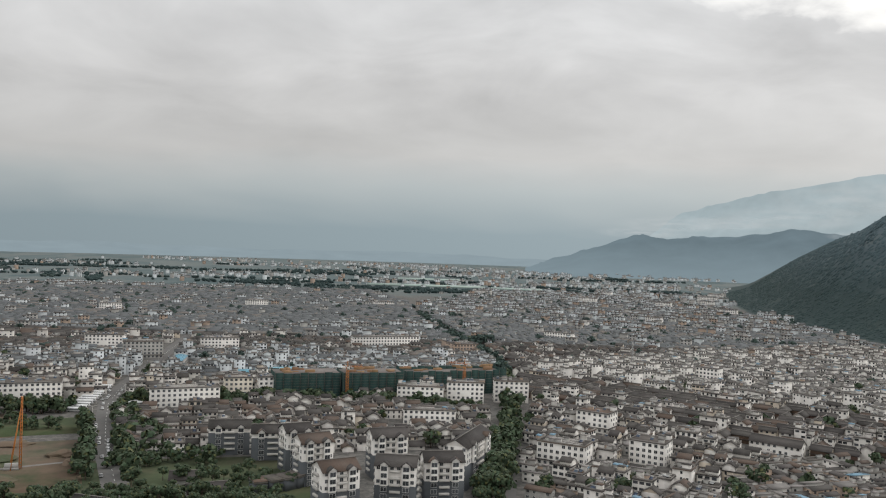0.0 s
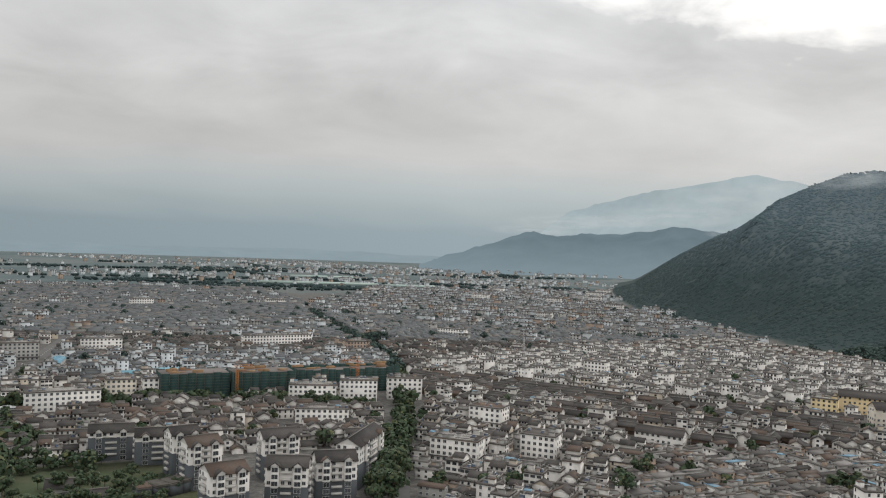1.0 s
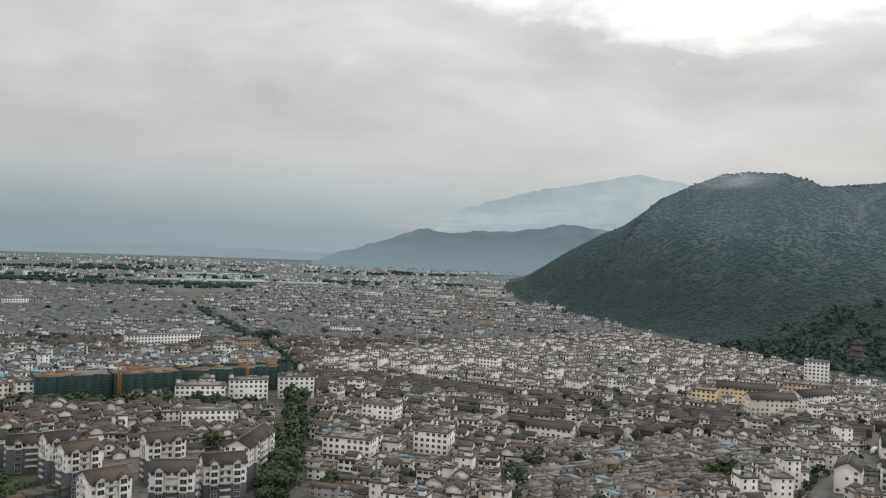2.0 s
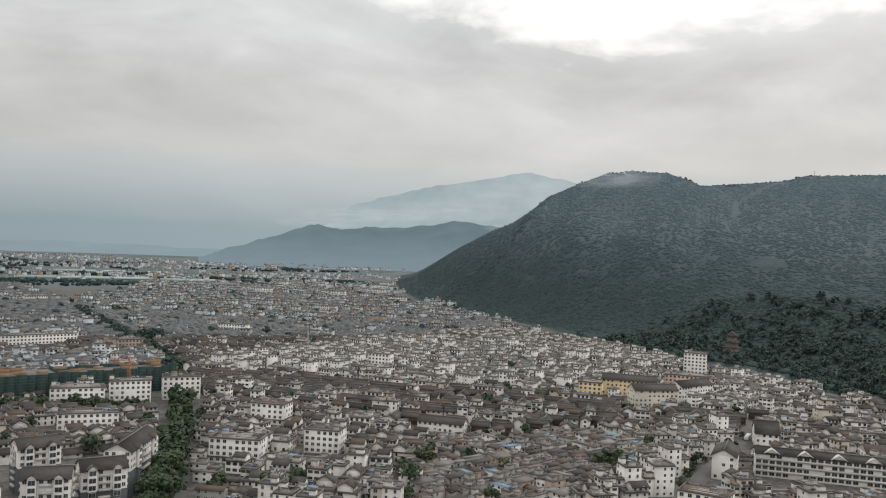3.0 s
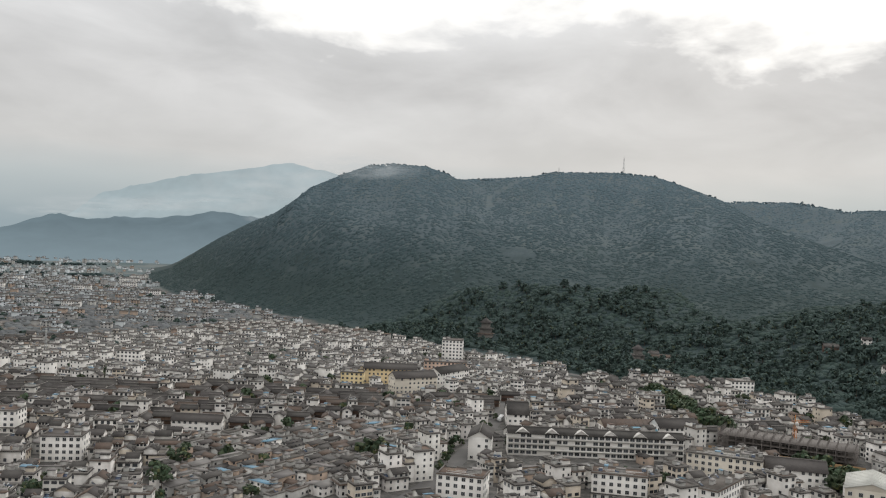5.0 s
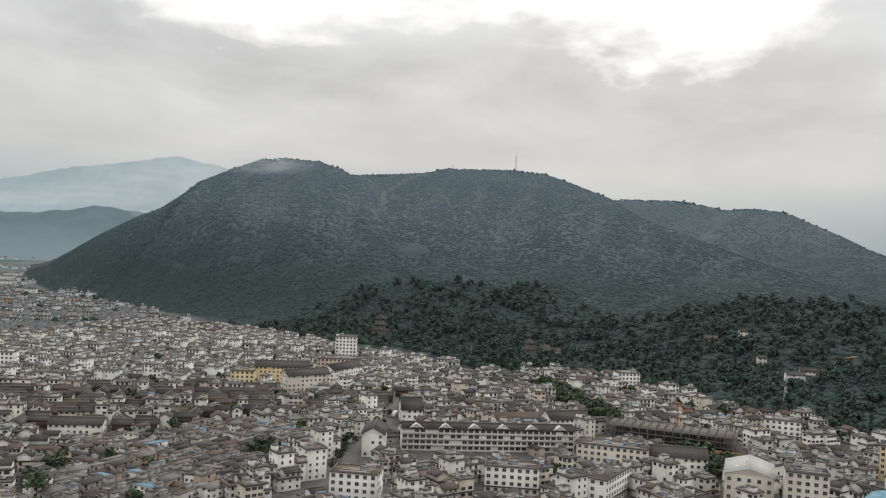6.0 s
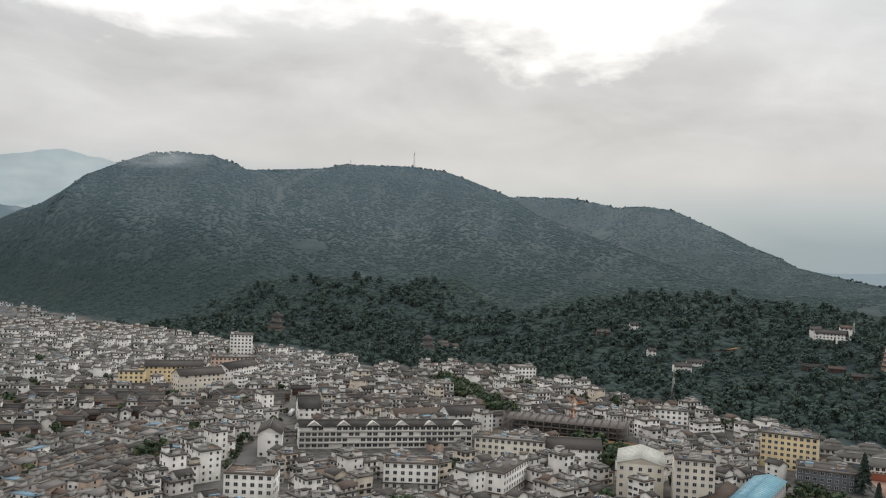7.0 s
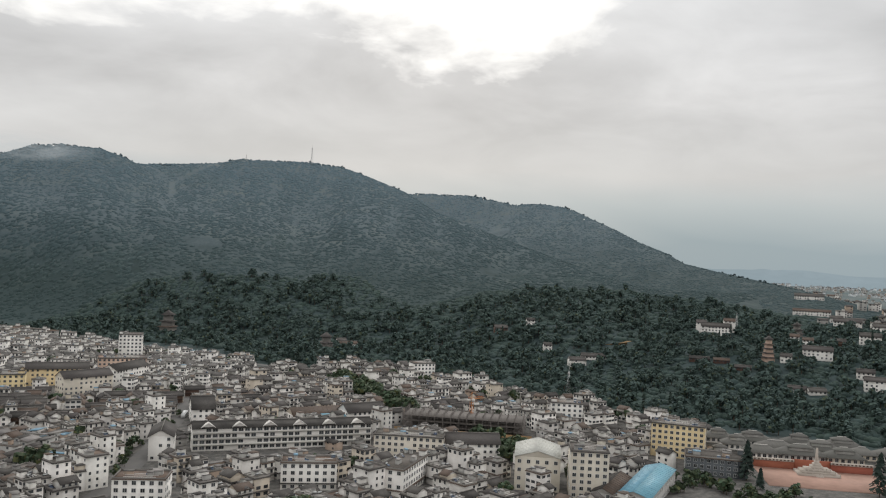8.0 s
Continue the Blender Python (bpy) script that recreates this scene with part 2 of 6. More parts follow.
def ground_material():
    mat = bpy.data.materials.new("ground_mix")
    mat.use_nodes = True
    n, link = nodes_of(mat.node_tree)
    M = lambda op, a, b=None, clamp=False: math_node(n, link, op, a, b, clamp)
    bsdf = n("ShaderNodeBsdfPrincipled")
    bsdf.inputs["Roughness"].default_value = 0.95
    bsdf.inputs["Specular IOR Level"].default_value = 0.15
    link(bsdf, n("ShaderNodeOutputMaterial"))
    geo = n("ShaderNodeNewGeometry")
    sep = n("ShaderNodeSeparateXYZ")
    link(geo, sep)
    big = n("ShaderNodeTexNoise", i_2=0.02, i_3=6, i_4=0.6)
    link(geo, big)
    fine = n("ShaderNodeTexNoise", i_2=0.25, i_3=6, i_4=0.7)
    link(geo, fine)
    town = ramp(n, [(0.35, (0.075, 0.074, 0.07)), (0.5, (0.11, 0.106, 0.10)), (0.62, (0.15, 0.142, 0.13))])
    link(fine, town)
    # patchwork of crops beyond the built-up area, distance haze put into their blue-grey
    vor = n("ShaderNodeTexVoronoi", i_2=0.012)
    vor.distance = "CHEBYCHEV"
    turn = n("ShaderNodeMapping")
    turn.inputs[2].default_value = (0, 0, 0.45)
    turn.inputs[3].default_value = (1.0, 0.45, 1.0)
    link(geo, turn), link(turn, vor)
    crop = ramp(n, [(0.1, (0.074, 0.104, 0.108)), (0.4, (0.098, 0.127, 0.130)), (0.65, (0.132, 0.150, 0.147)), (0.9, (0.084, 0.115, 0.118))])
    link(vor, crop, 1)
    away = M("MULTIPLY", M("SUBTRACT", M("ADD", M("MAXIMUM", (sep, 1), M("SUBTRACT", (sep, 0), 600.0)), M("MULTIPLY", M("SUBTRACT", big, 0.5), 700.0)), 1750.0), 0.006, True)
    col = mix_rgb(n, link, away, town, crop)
    # forest floor where the land rises, with haze put into its upper colour
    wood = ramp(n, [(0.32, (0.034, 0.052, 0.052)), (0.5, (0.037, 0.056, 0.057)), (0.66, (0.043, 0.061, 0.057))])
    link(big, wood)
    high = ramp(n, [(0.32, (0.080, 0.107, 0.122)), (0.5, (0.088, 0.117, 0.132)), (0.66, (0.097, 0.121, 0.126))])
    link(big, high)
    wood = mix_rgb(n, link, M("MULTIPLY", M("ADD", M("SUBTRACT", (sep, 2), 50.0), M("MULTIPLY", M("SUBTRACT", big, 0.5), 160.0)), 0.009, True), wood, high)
    up = M("MULTIPLY", M("SUBTRACT", (sep, 2), 0.6), 0.8, True)
    east = M("MULTIPLY", M("SUBTRACT", M("ADD", (sep, 0), M("MULTIPLY", M("SUBTRACT", big, 0.5), 120.0)), 590.0), 0.05, True)
    south = M("MULTIPLY", M("SUBTRACT", 1500.0, (sep, 1)), 0.01, True)
    up = M("MAXIMUM", up, M("MULTIPLY", east, south))
    up = M("MULTIPLY", up, M("MULTIPLY", M("SUBTRACT", 2900.0, (sep, 0)), 0.002, True))
    col = mix_rgb(n, link, up, col, wood)
    tone = M("ADD", M("MULTIPLY", M("SUBTRACT", fine, 0.5), 0.7), 1.0)
    col = mix_rgb(n, link, 1.0, col, tone, "MULTIPLY")
    link(col, bsdf, 0, 0)
    bump = n("ShaderNodeBump", i_0=0.15, i_1=1.0)
    link(fine, bump, 0, bump.inputs.find("Height"))
    link(bump, bsdf, 0, bsdf.inputs.find("Normal"))
    return mat


MAT["ground"] = ground_material()

# ---------------- mesh helpers ----------------


class Geo:
    """Vertices, quads and triangles of one surface."""

    def __init__(self):
        self.v, self.q, self.t, self.cuts = [], [], [], []

    def add(self, verts, faces):
        k = len(self.v)
        self.cuts.append((k, len(self.q), len(self.t)))
        self.v += verts
        for f in faces:
            (self.q if len(f) == 4 else self.t).append(tuple(i + k for i in f))

    def pieces(self):
        """The single shapes that were added, each as a Geo."""
        ends = self.cuts[1:] + [(len(self.v), len(self.q), len(self.t))]
        for (a, b, c), (d, e, f) in zip(self.cuts, ends):
            one = Geo()
            one.add(self.v[a:d], [tuple(i - a for i in g) for g in self.q[b:e] + self.t[c:f]])
            yield one

    def box(self, x, y, z, w, d, h, turn=0.0, base=False):
        c, s = math.cos(turn), math.sin(turn)
        pts = [(x + c * a * w / 2 - s * b * d / 2, y + s * a * w / 2 + c * b * d / 2, z + e * h)
               for e in (0, 1) for a, b in ((-1, -1), (1, -1), (1, 1), (-1, 1))]
        faces = [(0, 1, 5, 4), (1, 2, 6, 5), (2, 3, 7, 6), (3, 0, 4, 7), (4, 5, 6, 7)]
        self.add(pts, faces + [(3, 2, 1, 0)] if base else faces)

    def rod(self, a, b, r=0.15):
        a, b = Vector(a), Vector(b)
        u = (b - a).normalized()
        p = u.cross(Vector((0, 0, 1)) if abs(u.z) < 0.9 else Vector((1, 0, 0))).normalized() * r
        o = u.cross(p)
        pts = [tuple(e + k) for e in (a, b) for k in (p, o, -p, -o)]
        self.add(pts, [(0, 1, 5, 4), (1, 2, 6, 5), (2, 3, 7, 6), (3, 0, 4, 7), (4, 5, 6, 7), (3, 2, 1, 0)])

    def tube(self, x, y, z, r, h, sides=8, r2=None):
        r2 = r if r2 is None else r2
        pts = [(x + q * math.cos(6.28319 * k / sides), y + q * math.sin(6.28319 * k / sides), zz) for zz, q in ((z, r), (z + h, r2)) for k in range(sides)]
        pts.append((x, y, z + h))
        self.add(pts, [(k, (k + 1) % sides, sides + (k + 1) % sides, sides + k) for k in range(sides)]
                 + [(sides + k, sides + (k + 1) % sides, 2 * sides) for k in range(sides)])

    def slab(self, corners, thick):
        """A sloping plate from four corners, with thickness below it."""
        low = [(x, y, z - thick) for x, y, z in corners]
        self.add(list(corners) + low, [(0, 1, 2, 3), (7, 6, 5, 4), (0, 4, 5, 1), (1, 5, 6, 2), (2, 6, 7, 3), (3, 7, 4, 0)])


def mesh_of(name, geo, mat, smooth=False):
    return mesh_from(name, np.array(geo.v, float).reshape(-1, 3), np.array(geo.q, int).reshape(-1, 4), np.array(geo.t, int).reshape(-1, 3), mat, smooth)


def mesh_from(name, v, q, t, mat, smooth=False):
    me = bpy.data.meshes.new(name)
    me.vertices.add(len(v))
    me.vertices.foreach_set("co", v.astype(np.float32).ravel())
    loops = np.concatenate([q.ravel(), t.ravel()]).astype(np.int32)
    me.loops.add(len(loops))
    me.loops.foreach_set("vertex_index", loops)
    starts = np.concatenate([np.arange(len(q)) * 4, len(q) * 4 + np.arange(len(t)) * 3]).astype(np.int32)
    me.polygons.add(len(starts))
    me.polygons.foreach_set("loop_start", starts)
    if smooth:
        me.polygons.foreach_set("use_smooth", np.ones(len(starts), bool))
    me.update(calc_edges=True)
    me.materials.append(mat)
    return me


def part(name, geo, mat, parent=None, label="", m=None):
    me = geo if isinstance(geo, bpy.types.Mesh) else mesh_of(name, geo, mat)
    ob = new(name, me)
    if parent:
        ob.parent = parent
    if m is not None:
        ob.matrix_basis = m
    if label:
        ob["label"] = label
    return ob


# roofs: each returns nothing and adds to the Geo given
def gable_roof(g, wall, w, d, z, rise, over=0.6, thick=0.22):
    r, e = z + rise, z - over * rise / (d / 2)
    x, y = w / 2 + over * 0.6, d / 2 + over
    g.slab([(-x, -y, e), (x, -y, e), (x, 0, r), (-x, 0, r)], thick)
    g.slab([(x, y, e), (-x, y, e), (-x, 0, r), (x, 0, r)], thick)
    wall.add([(-w / 2, -d / 2, z), (-w / 2, d / 2, z), (-w / 2, 0, r - thick)], [(0, 2, 1)])
    wall.add([(w / 2, -d / 2, z), (w / 2, d / 2, z), (w / 2, 0, r - thick)], [(0, 1, 2)])


def hip_roof(g, w, d, z, rise, over=0.7, thick=0.2):
    x, y, k = w / 2 + over, d / 2 + over, max(0.3, (w - d) / 2)
    v = [(-x, -y, z), (x, -y, z), (x, y, z), (-x, y, z), (-k, 0, z + rise), (k, 0, z + rise)]
    low = [(a, b, z - thick) for a, b, _ in v[:4]]
    g.add(v + low, [(0, 1, 5, 4), (2, 3, 4, 5), (1, 2, 5), (3, 0, 4), (6, 7, 1, 0), (7, 8, 2, 1), (8, 9, 3, 2), (9, 6, 0, 3), (9, 8, 7, 6)])


def skirt(g, w, d, z, out=0.9, drop=0.6):
    """A narrow tiled eave round a flat-roofed house."""
    a = [(-w / 2, -d / 2), (w / 2, -d / 2), (w / 2, d / 2), (-w / 2, d / 2)]
    b = [(x + math.copysign(out, x), y + math.copysign(out, y)) for x, y in a]
    v = [(*p, z) for p in a] + [(*p, z - drop) for p in b] + [(*p, z - drop - 0.12) for p in b] + [(*p, z - drop - 0.1) for p in a]
    f = []
    for k in range(4):
        j = (k + 1) % 4
        f += [(4 + k, 4 + j, j, k), (8 + k, 8 + j, 4 + j, 4 + k), (12 + k, 12 + j, 8 + j, 8 + k)]
    g.add(v, f)

# ---------------- the land: one sheet, flat under the town, rising into the forested hill ----------------
EYE_H = 119.0


def crest(rows, up=0.0):
    """Bearing, distance and angle of sight of a ridge's crest, as x, y, height."""
    return np.array([(r * math.sin(radians(a)), r * math.cos(radians(a)), EYE_H + up + r * math.tan(radians(e))) for a, r, e in rows])


ROWS_A = [(17.6, 2560, -2.75), (19.53, 2427, -2.08), (21.18, 2327, -1.08), (23.01, 2227, -0.07), (24.48, 2147, 0.74), (25.76, 2077, 1.28), (27.02, 2007, 2.15), (28.09, 1957, 3.12),
          (29.18, 1922, 3.63), (30.61, 1887, 4.3), (32.04, 1867, 4.85), (33.47, 1857, 5.0), (35.6, 1837, 4.9), (36.84, 1847, 4.53), (37.72, 1857, 4.11), (39.42, 1867, 4.25),
          (42.4, 1876, 4.47), (43.99, 1876, 4.87), (48.59, 1887, 4.91), (50.27, 1877, 4.76), (52.16, 1862, 4.17), (54.61, 1826, 3.27), (56.69, 1766, 2.05), (58.54, 1706, 1.39),
          (61.5, 1580, 0.35), (65, 1440, -0.8), (70, 1270, -2.4)]
ROWS_B = [(50, 2520, 3.3), (54.99, 2468, 3.32), (59.31, 2378, 3.32), (60.43, 2357, 3.1), (61.93, 2337, 2.83), (63.77, 2317, 2.94), (65.25, 2301, 2.77), (65.99, 2291, 2.5), (66.73, 2276, 2.16),
          (68.57, 2236, 1.38), (70.02, 2175, 0.64), (71.8, 2095, -0.02), (72.86, 2035, -0.62), (74.56, 1914, -0.97), (76.23, 1774, -1.31), (79.13, 1563, -1.82), (80.69, 1463, -2.18), (84.23, 1312, -3.02), (92, 1150, -4.4)]
RIDGE_A, RIDGE_B = crest(ROWS_A, 9), crest(ROWS_B, 9)


def vnoise(x, y, scale, seed):
    """Smooth value noise on arrays, -1 to 1."""
    x, y = x / scale + 91.7 * seed, y / scale - 47.3 * seed
    xi, yi = np.floor(x), np.floor(y)
    fx, fy = x - xi, y - yi
    fx, fy = fx * fx * (3 - 2 * fx), fy * fy * (3 - 2 * fy)

    def h(a, b):
        s = np.sin(a * 127.1 + b * 311.7 + seed * 74.7) * 43758.5453
        return (s - np.floor(s)) * 2 - 1
    return (h(xi, yi) * (1 - fx) + h(xi + 1, yi) * fx) * (1 - fy) + (h(xi, yi + 1) * (1 - fx) + h(xi + 1, yi + 1) * fx) * fy


def ridge_height(x, y, line, rows, near, far, power):
    """Height of a ridge that falls from its crest to the plain, near metres on the town's side and far behind; no spur overtops the crest."""
    high = np.zeros(x.shape)
    bearing, away = np.degrees(np.arctan2(x, y)), np.hypot(x, y)
    rough = 0.10 * vnoise(x, y, 260, 1) + 0.08 * vnoise(bearing * 100, away, 380, 2) + 0.03 * vnoise(bearing * 100, away * .6, 150, 3)      # gullies run down the slope
    wide = np.interp(range(len(line)), [0, 5, 10, 19, len(line) - 1], [0.75, 0.8, 0.9, 1.1, 0.8])
    for k in range(len(line) - 1):
        a, b = line[k], line[k + 1]
        d = b - a
        s = np.clip(((x - a[0]) * d[0] + (y - a[1]) * d[1]) / (d[0] ** 2 + d[1] ** 2), 0, 1)
        dist = np.hypot(x - a[0] - s * d[0], y - a[1] - s * d[1])
        front = np.hypot(x, y) < np.hypot(a[0] + s * d[0], a[1] + s * d[1])
        u = np.clip(dist / np.where(front, near * (wide[k] * (1 - s) + wide[k + 1] * s), far), 0, 1)
        prof = (1 - u) ** power * (1 + 0.17 * np.sin(np.pi * u))
        high = np.maximum(high, (a[2] + s * d[2]) * prof * (1 + rough * np.sin(np.pi * u)))
    sight = np.interp(bearing, [r[0] for r in rows], [r[2] for r in rows])
    return np.minimum(high, np.maximum(EYE_H + 9 + away * np.tan(np.radians(sight)), 0))


def land(x, y):
    x, y = np.asarray(x, float), np.asarray(y, float)
    h = np.maximum(ridge_height(x, y, RIDGE_A, ROWS_A, 1000, 800, 1.55), ridge_height(x, y, RIDGE_B, ROWS_B, 1300, 900, 1.6))
    # the foot of the hill, beyond the last houses
    foot = np.interp(y, [-400, 150, 500, 1100, 1500, 2000, 2600], [640, 640, 640, 560, 520, 600, 720])
    s = np.clip((x - foot) / 260, 0, 1)
    h = h * s * s * (3 - 2 * s)
    # the park and the old village climb gently at the hill's foot
    rise = np.clip((x - 640) / 500, 0, 1) * np.clip((950 - y) / 500, 0, 1) * 26
    rise = rise * np.clip((1500 - x) / 300, 0, 1) * (1 + 0.3 * vnoise(x, y, 120, 5))
    return np.maximum(h - 5, rise) * (np.maximum(h - 5, rise) > 0)


def land_at(x, y):
    if x < 515:
        return 0.0
    return float(land(np.array([x]), np.array([y]))[0])


def make_ground():
    az = np.radians(np.concatenate([np.arange(-40, 104, 0.45), np.arange(104, 320, 6.0)]))
    rr = np.concatenate([[40.0], np.geomspace(150, 4900, 200)])
    x, y = np.outer(rr, np.sin(az)), np.outer(rr, np.cos(az))
    z = land(x, y)
    na, nr = len(az), len(rr)
    v = np.stack([x, y, z], -1).reshape(-1, 3)
    i, j = np.meshgrid(np.arange(nr - 1), np.arange(na), indexing="ij")
    k = (j + 1) % na
    q = np.stack([i * na + j, (i + 1) * na + j, (i + 1) * na + k, i * na + k], -1).reshape(-1, 4)[:, ::-1]
    v = np.concatenate([v, [[0, 0, 0]]])
    jj = np.arange(na)
    t = np.stack([np.full(na, len(v) - 1), (jj + 1) % na, jj], -1)
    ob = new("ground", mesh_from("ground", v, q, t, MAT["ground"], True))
    tagged(ob, "valley floor of grey-brown earth and fields rising into a forested hill", "ground", kind="structure")


make_ground()


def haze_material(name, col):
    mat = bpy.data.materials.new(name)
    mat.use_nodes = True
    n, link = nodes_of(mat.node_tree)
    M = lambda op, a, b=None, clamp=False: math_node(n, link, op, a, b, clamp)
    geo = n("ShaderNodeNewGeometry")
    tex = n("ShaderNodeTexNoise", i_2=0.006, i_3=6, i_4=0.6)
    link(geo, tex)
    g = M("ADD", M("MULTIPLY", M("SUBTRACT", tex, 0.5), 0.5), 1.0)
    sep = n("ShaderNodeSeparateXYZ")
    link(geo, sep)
    veil = M("MULTIPLY", M("MULTIPLY", M("SUBTRACT", 150.0, (sep, 2)), 0.0072, True), 0.55)      # rain haze put into the glow, thicker towards the plain
    # the ranges glow in a flat haze colour; no light falls on them
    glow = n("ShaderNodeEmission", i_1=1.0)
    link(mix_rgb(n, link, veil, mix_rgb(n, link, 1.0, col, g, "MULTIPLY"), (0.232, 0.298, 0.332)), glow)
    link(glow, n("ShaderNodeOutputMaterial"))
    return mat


def far_range(name, label, rows, col, run):
    """A distant range in the haze: a crest with a long front slope and rough spurs."""
    line = crest(rows)
    s = np.linspace(0, len(line) - 1, 240)
    c = np.stack([np.interp(s, range(len(line)), line[:, k]) for k in range(3)], -1)
    c[:, 2] += 7 * vnoise(s * 30, s * 0, 11, 4) + 4 * vnoise(s * 30, s * 0, 4, 6)
    out = -c[:, :2] / np.hypot(c[:, 0], c[:, 1])[:, None]
    v, steps = [], 14
    for k in range(steps):
        u = k / (steps - 1)
        xy = c[:, :2] + out * run * u
        z = (c[:, 2] + 2) * (1 - u) ** 1.3 - 2 + 0.12 * c[:, 2] * math.sin(math.pi * u) * vnoise(xy[:, 0], xy[:, 1], 160, 7)
        v.append(np.column_stack([xy, z]))
    v = np.concatenate(v)
    m = len(s)
    q = [(k * m + j, k * m + j + 1, (k + 1) * m + j + 1, (k + 1) * m + j) for k in range(steps - 1) for j in range(m - 1)]
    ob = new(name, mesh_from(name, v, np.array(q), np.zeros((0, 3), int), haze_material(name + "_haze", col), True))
    tagged(ob, label, "mountains", kind="structure")


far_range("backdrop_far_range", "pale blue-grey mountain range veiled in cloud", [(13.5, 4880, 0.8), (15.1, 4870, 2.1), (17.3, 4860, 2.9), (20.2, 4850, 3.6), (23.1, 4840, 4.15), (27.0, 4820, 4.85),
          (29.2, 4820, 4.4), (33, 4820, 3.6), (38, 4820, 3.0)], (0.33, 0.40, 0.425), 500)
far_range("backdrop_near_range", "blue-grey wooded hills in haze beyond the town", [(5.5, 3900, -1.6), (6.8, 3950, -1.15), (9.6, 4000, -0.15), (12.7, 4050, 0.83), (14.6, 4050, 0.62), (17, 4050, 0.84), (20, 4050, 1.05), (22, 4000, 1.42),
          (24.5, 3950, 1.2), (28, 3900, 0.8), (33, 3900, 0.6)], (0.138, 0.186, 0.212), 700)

# haze-coloured ridges added to cover the ground sheet's hard far edge
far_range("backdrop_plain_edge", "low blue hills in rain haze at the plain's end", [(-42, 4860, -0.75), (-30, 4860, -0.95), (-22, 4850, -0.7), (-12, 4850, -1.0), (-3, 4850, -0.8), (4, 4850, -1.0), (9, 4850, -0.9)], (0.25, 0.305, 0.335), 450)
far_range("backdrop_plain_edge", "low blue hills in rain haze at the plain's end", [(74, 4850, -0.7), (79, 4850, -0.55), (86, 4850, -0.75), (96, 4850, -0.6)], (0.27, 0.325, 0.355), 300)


def mist_bank(az, rr, el, wide, high, seed, label):
    """A wisp of cloud: one curved sheet of vapour, ragged and thinning out to nothing at its rim."""
    mat = bpy.data.materials.get("mist")
    if not mat:
        mat = bpy.data.materials.new("mist")
        mat.use_nodes = True
        n, link = nodes_of(mat.node_tree)
        M = lambda op, a, b=None, clamp=False: math_node(n, link, op, a, b, clamp)
        tc, geo, sep = n("ShaderNodeTexCoord"), n("ShaderNodeNewGeometry"), n("ShaderNodeSeparateXYZ")
        link(tc, sep)
        dx, dz = M("SUBTRACT", M("MULTIPLY", (sep, 0), 2.0), 1.0), M("SUBTRACT", M("MULTIPLY", (sep, 2), 2.0), 1.0)
        rim = M("SUBTRACT", 1.0, M("SQRT", M("ADD", M("MULTIPLY", dx, dx), M("MULTIPLY", dz, dz))), True)
        tex = n("ShaderNodeTexNoise", i_2=2.6, i_3=6, i_4=0.6)
        link(tc, tex)
        f = M("MULTIPLY", M("MULTIPLY", rim, M("MULTIPLY", M("SUBTRACT", tex, 0.30), 3.0, True)), 0.75, True)
        # the vapour glows a flat pale grey that stands in for scattered daylight
        clear, veil, both = n("ShaderNodeBsdfTransparent"), n("ShaderNodeEmission", i_1=1.0), n("ShaderNodeMixShader")
        veil.inputs[0].default_value = (0.50, 0.53, 0.54, 1)
        link(f, both), link(clear, both, 0, 1), link(veil, both, 0, 2)
        link(both, n("ShaderNodeOutputMaterial"))
    g = Geo()
    m, k = 16, 6
    v = [((i / m - .5) * wide * 2, -math.cos((i / m - .5) * 3) * wide * .25 - math.cos((j / k - .5) * 3) * high * .3, (j / k - .5) * high * 2) for j in range(k + 1) for i in range(m + 1)]
    g.add(v, [(j * (m + 1) + i, j * (m + 1) + i + 1, (j + 1) * (m + 1) + i + 1, (j + 1) * (m + 1) + i) for j in range(k) for i in range(m)])
    ob = new("mist_bank", mesh_of("mist", g, mat, True))
    ob.matrix_basis = pose(rr * math.sin(radians(az)), rr * math.cos(radians(az)), EYE_H + rr * math.tan(radians(el)), 0, 0, -az)
    tagged(ob, label, "mist", kind="stuff")


SUMMIT, CLOUD = "thin white mist clinging to the hill's summit", "low white cloud between the distant ranges"
mist_bank(31.6, 1740, 4.75, 130, 28, 4, SUMMIT)
for az, rr, el, wide, high in ((15.3, 4300, 1.55, 330, 40), (18.6, 4310, 1.7, 260, 34), (13.2, 4330, 0.95, 260, 30), (22.5, 4320, 2.1, 420, 60), (25.5, 4300, 3.2, 420, 90), (29.0, 4320, 4.0, 420, 130), (25.8, 3300, 1.1, 120, 18)):
    mist_bank(az, rr, el, wide, high, 5, CLOUD)

# ---------------- kinds of house ----------------
WIN = {}


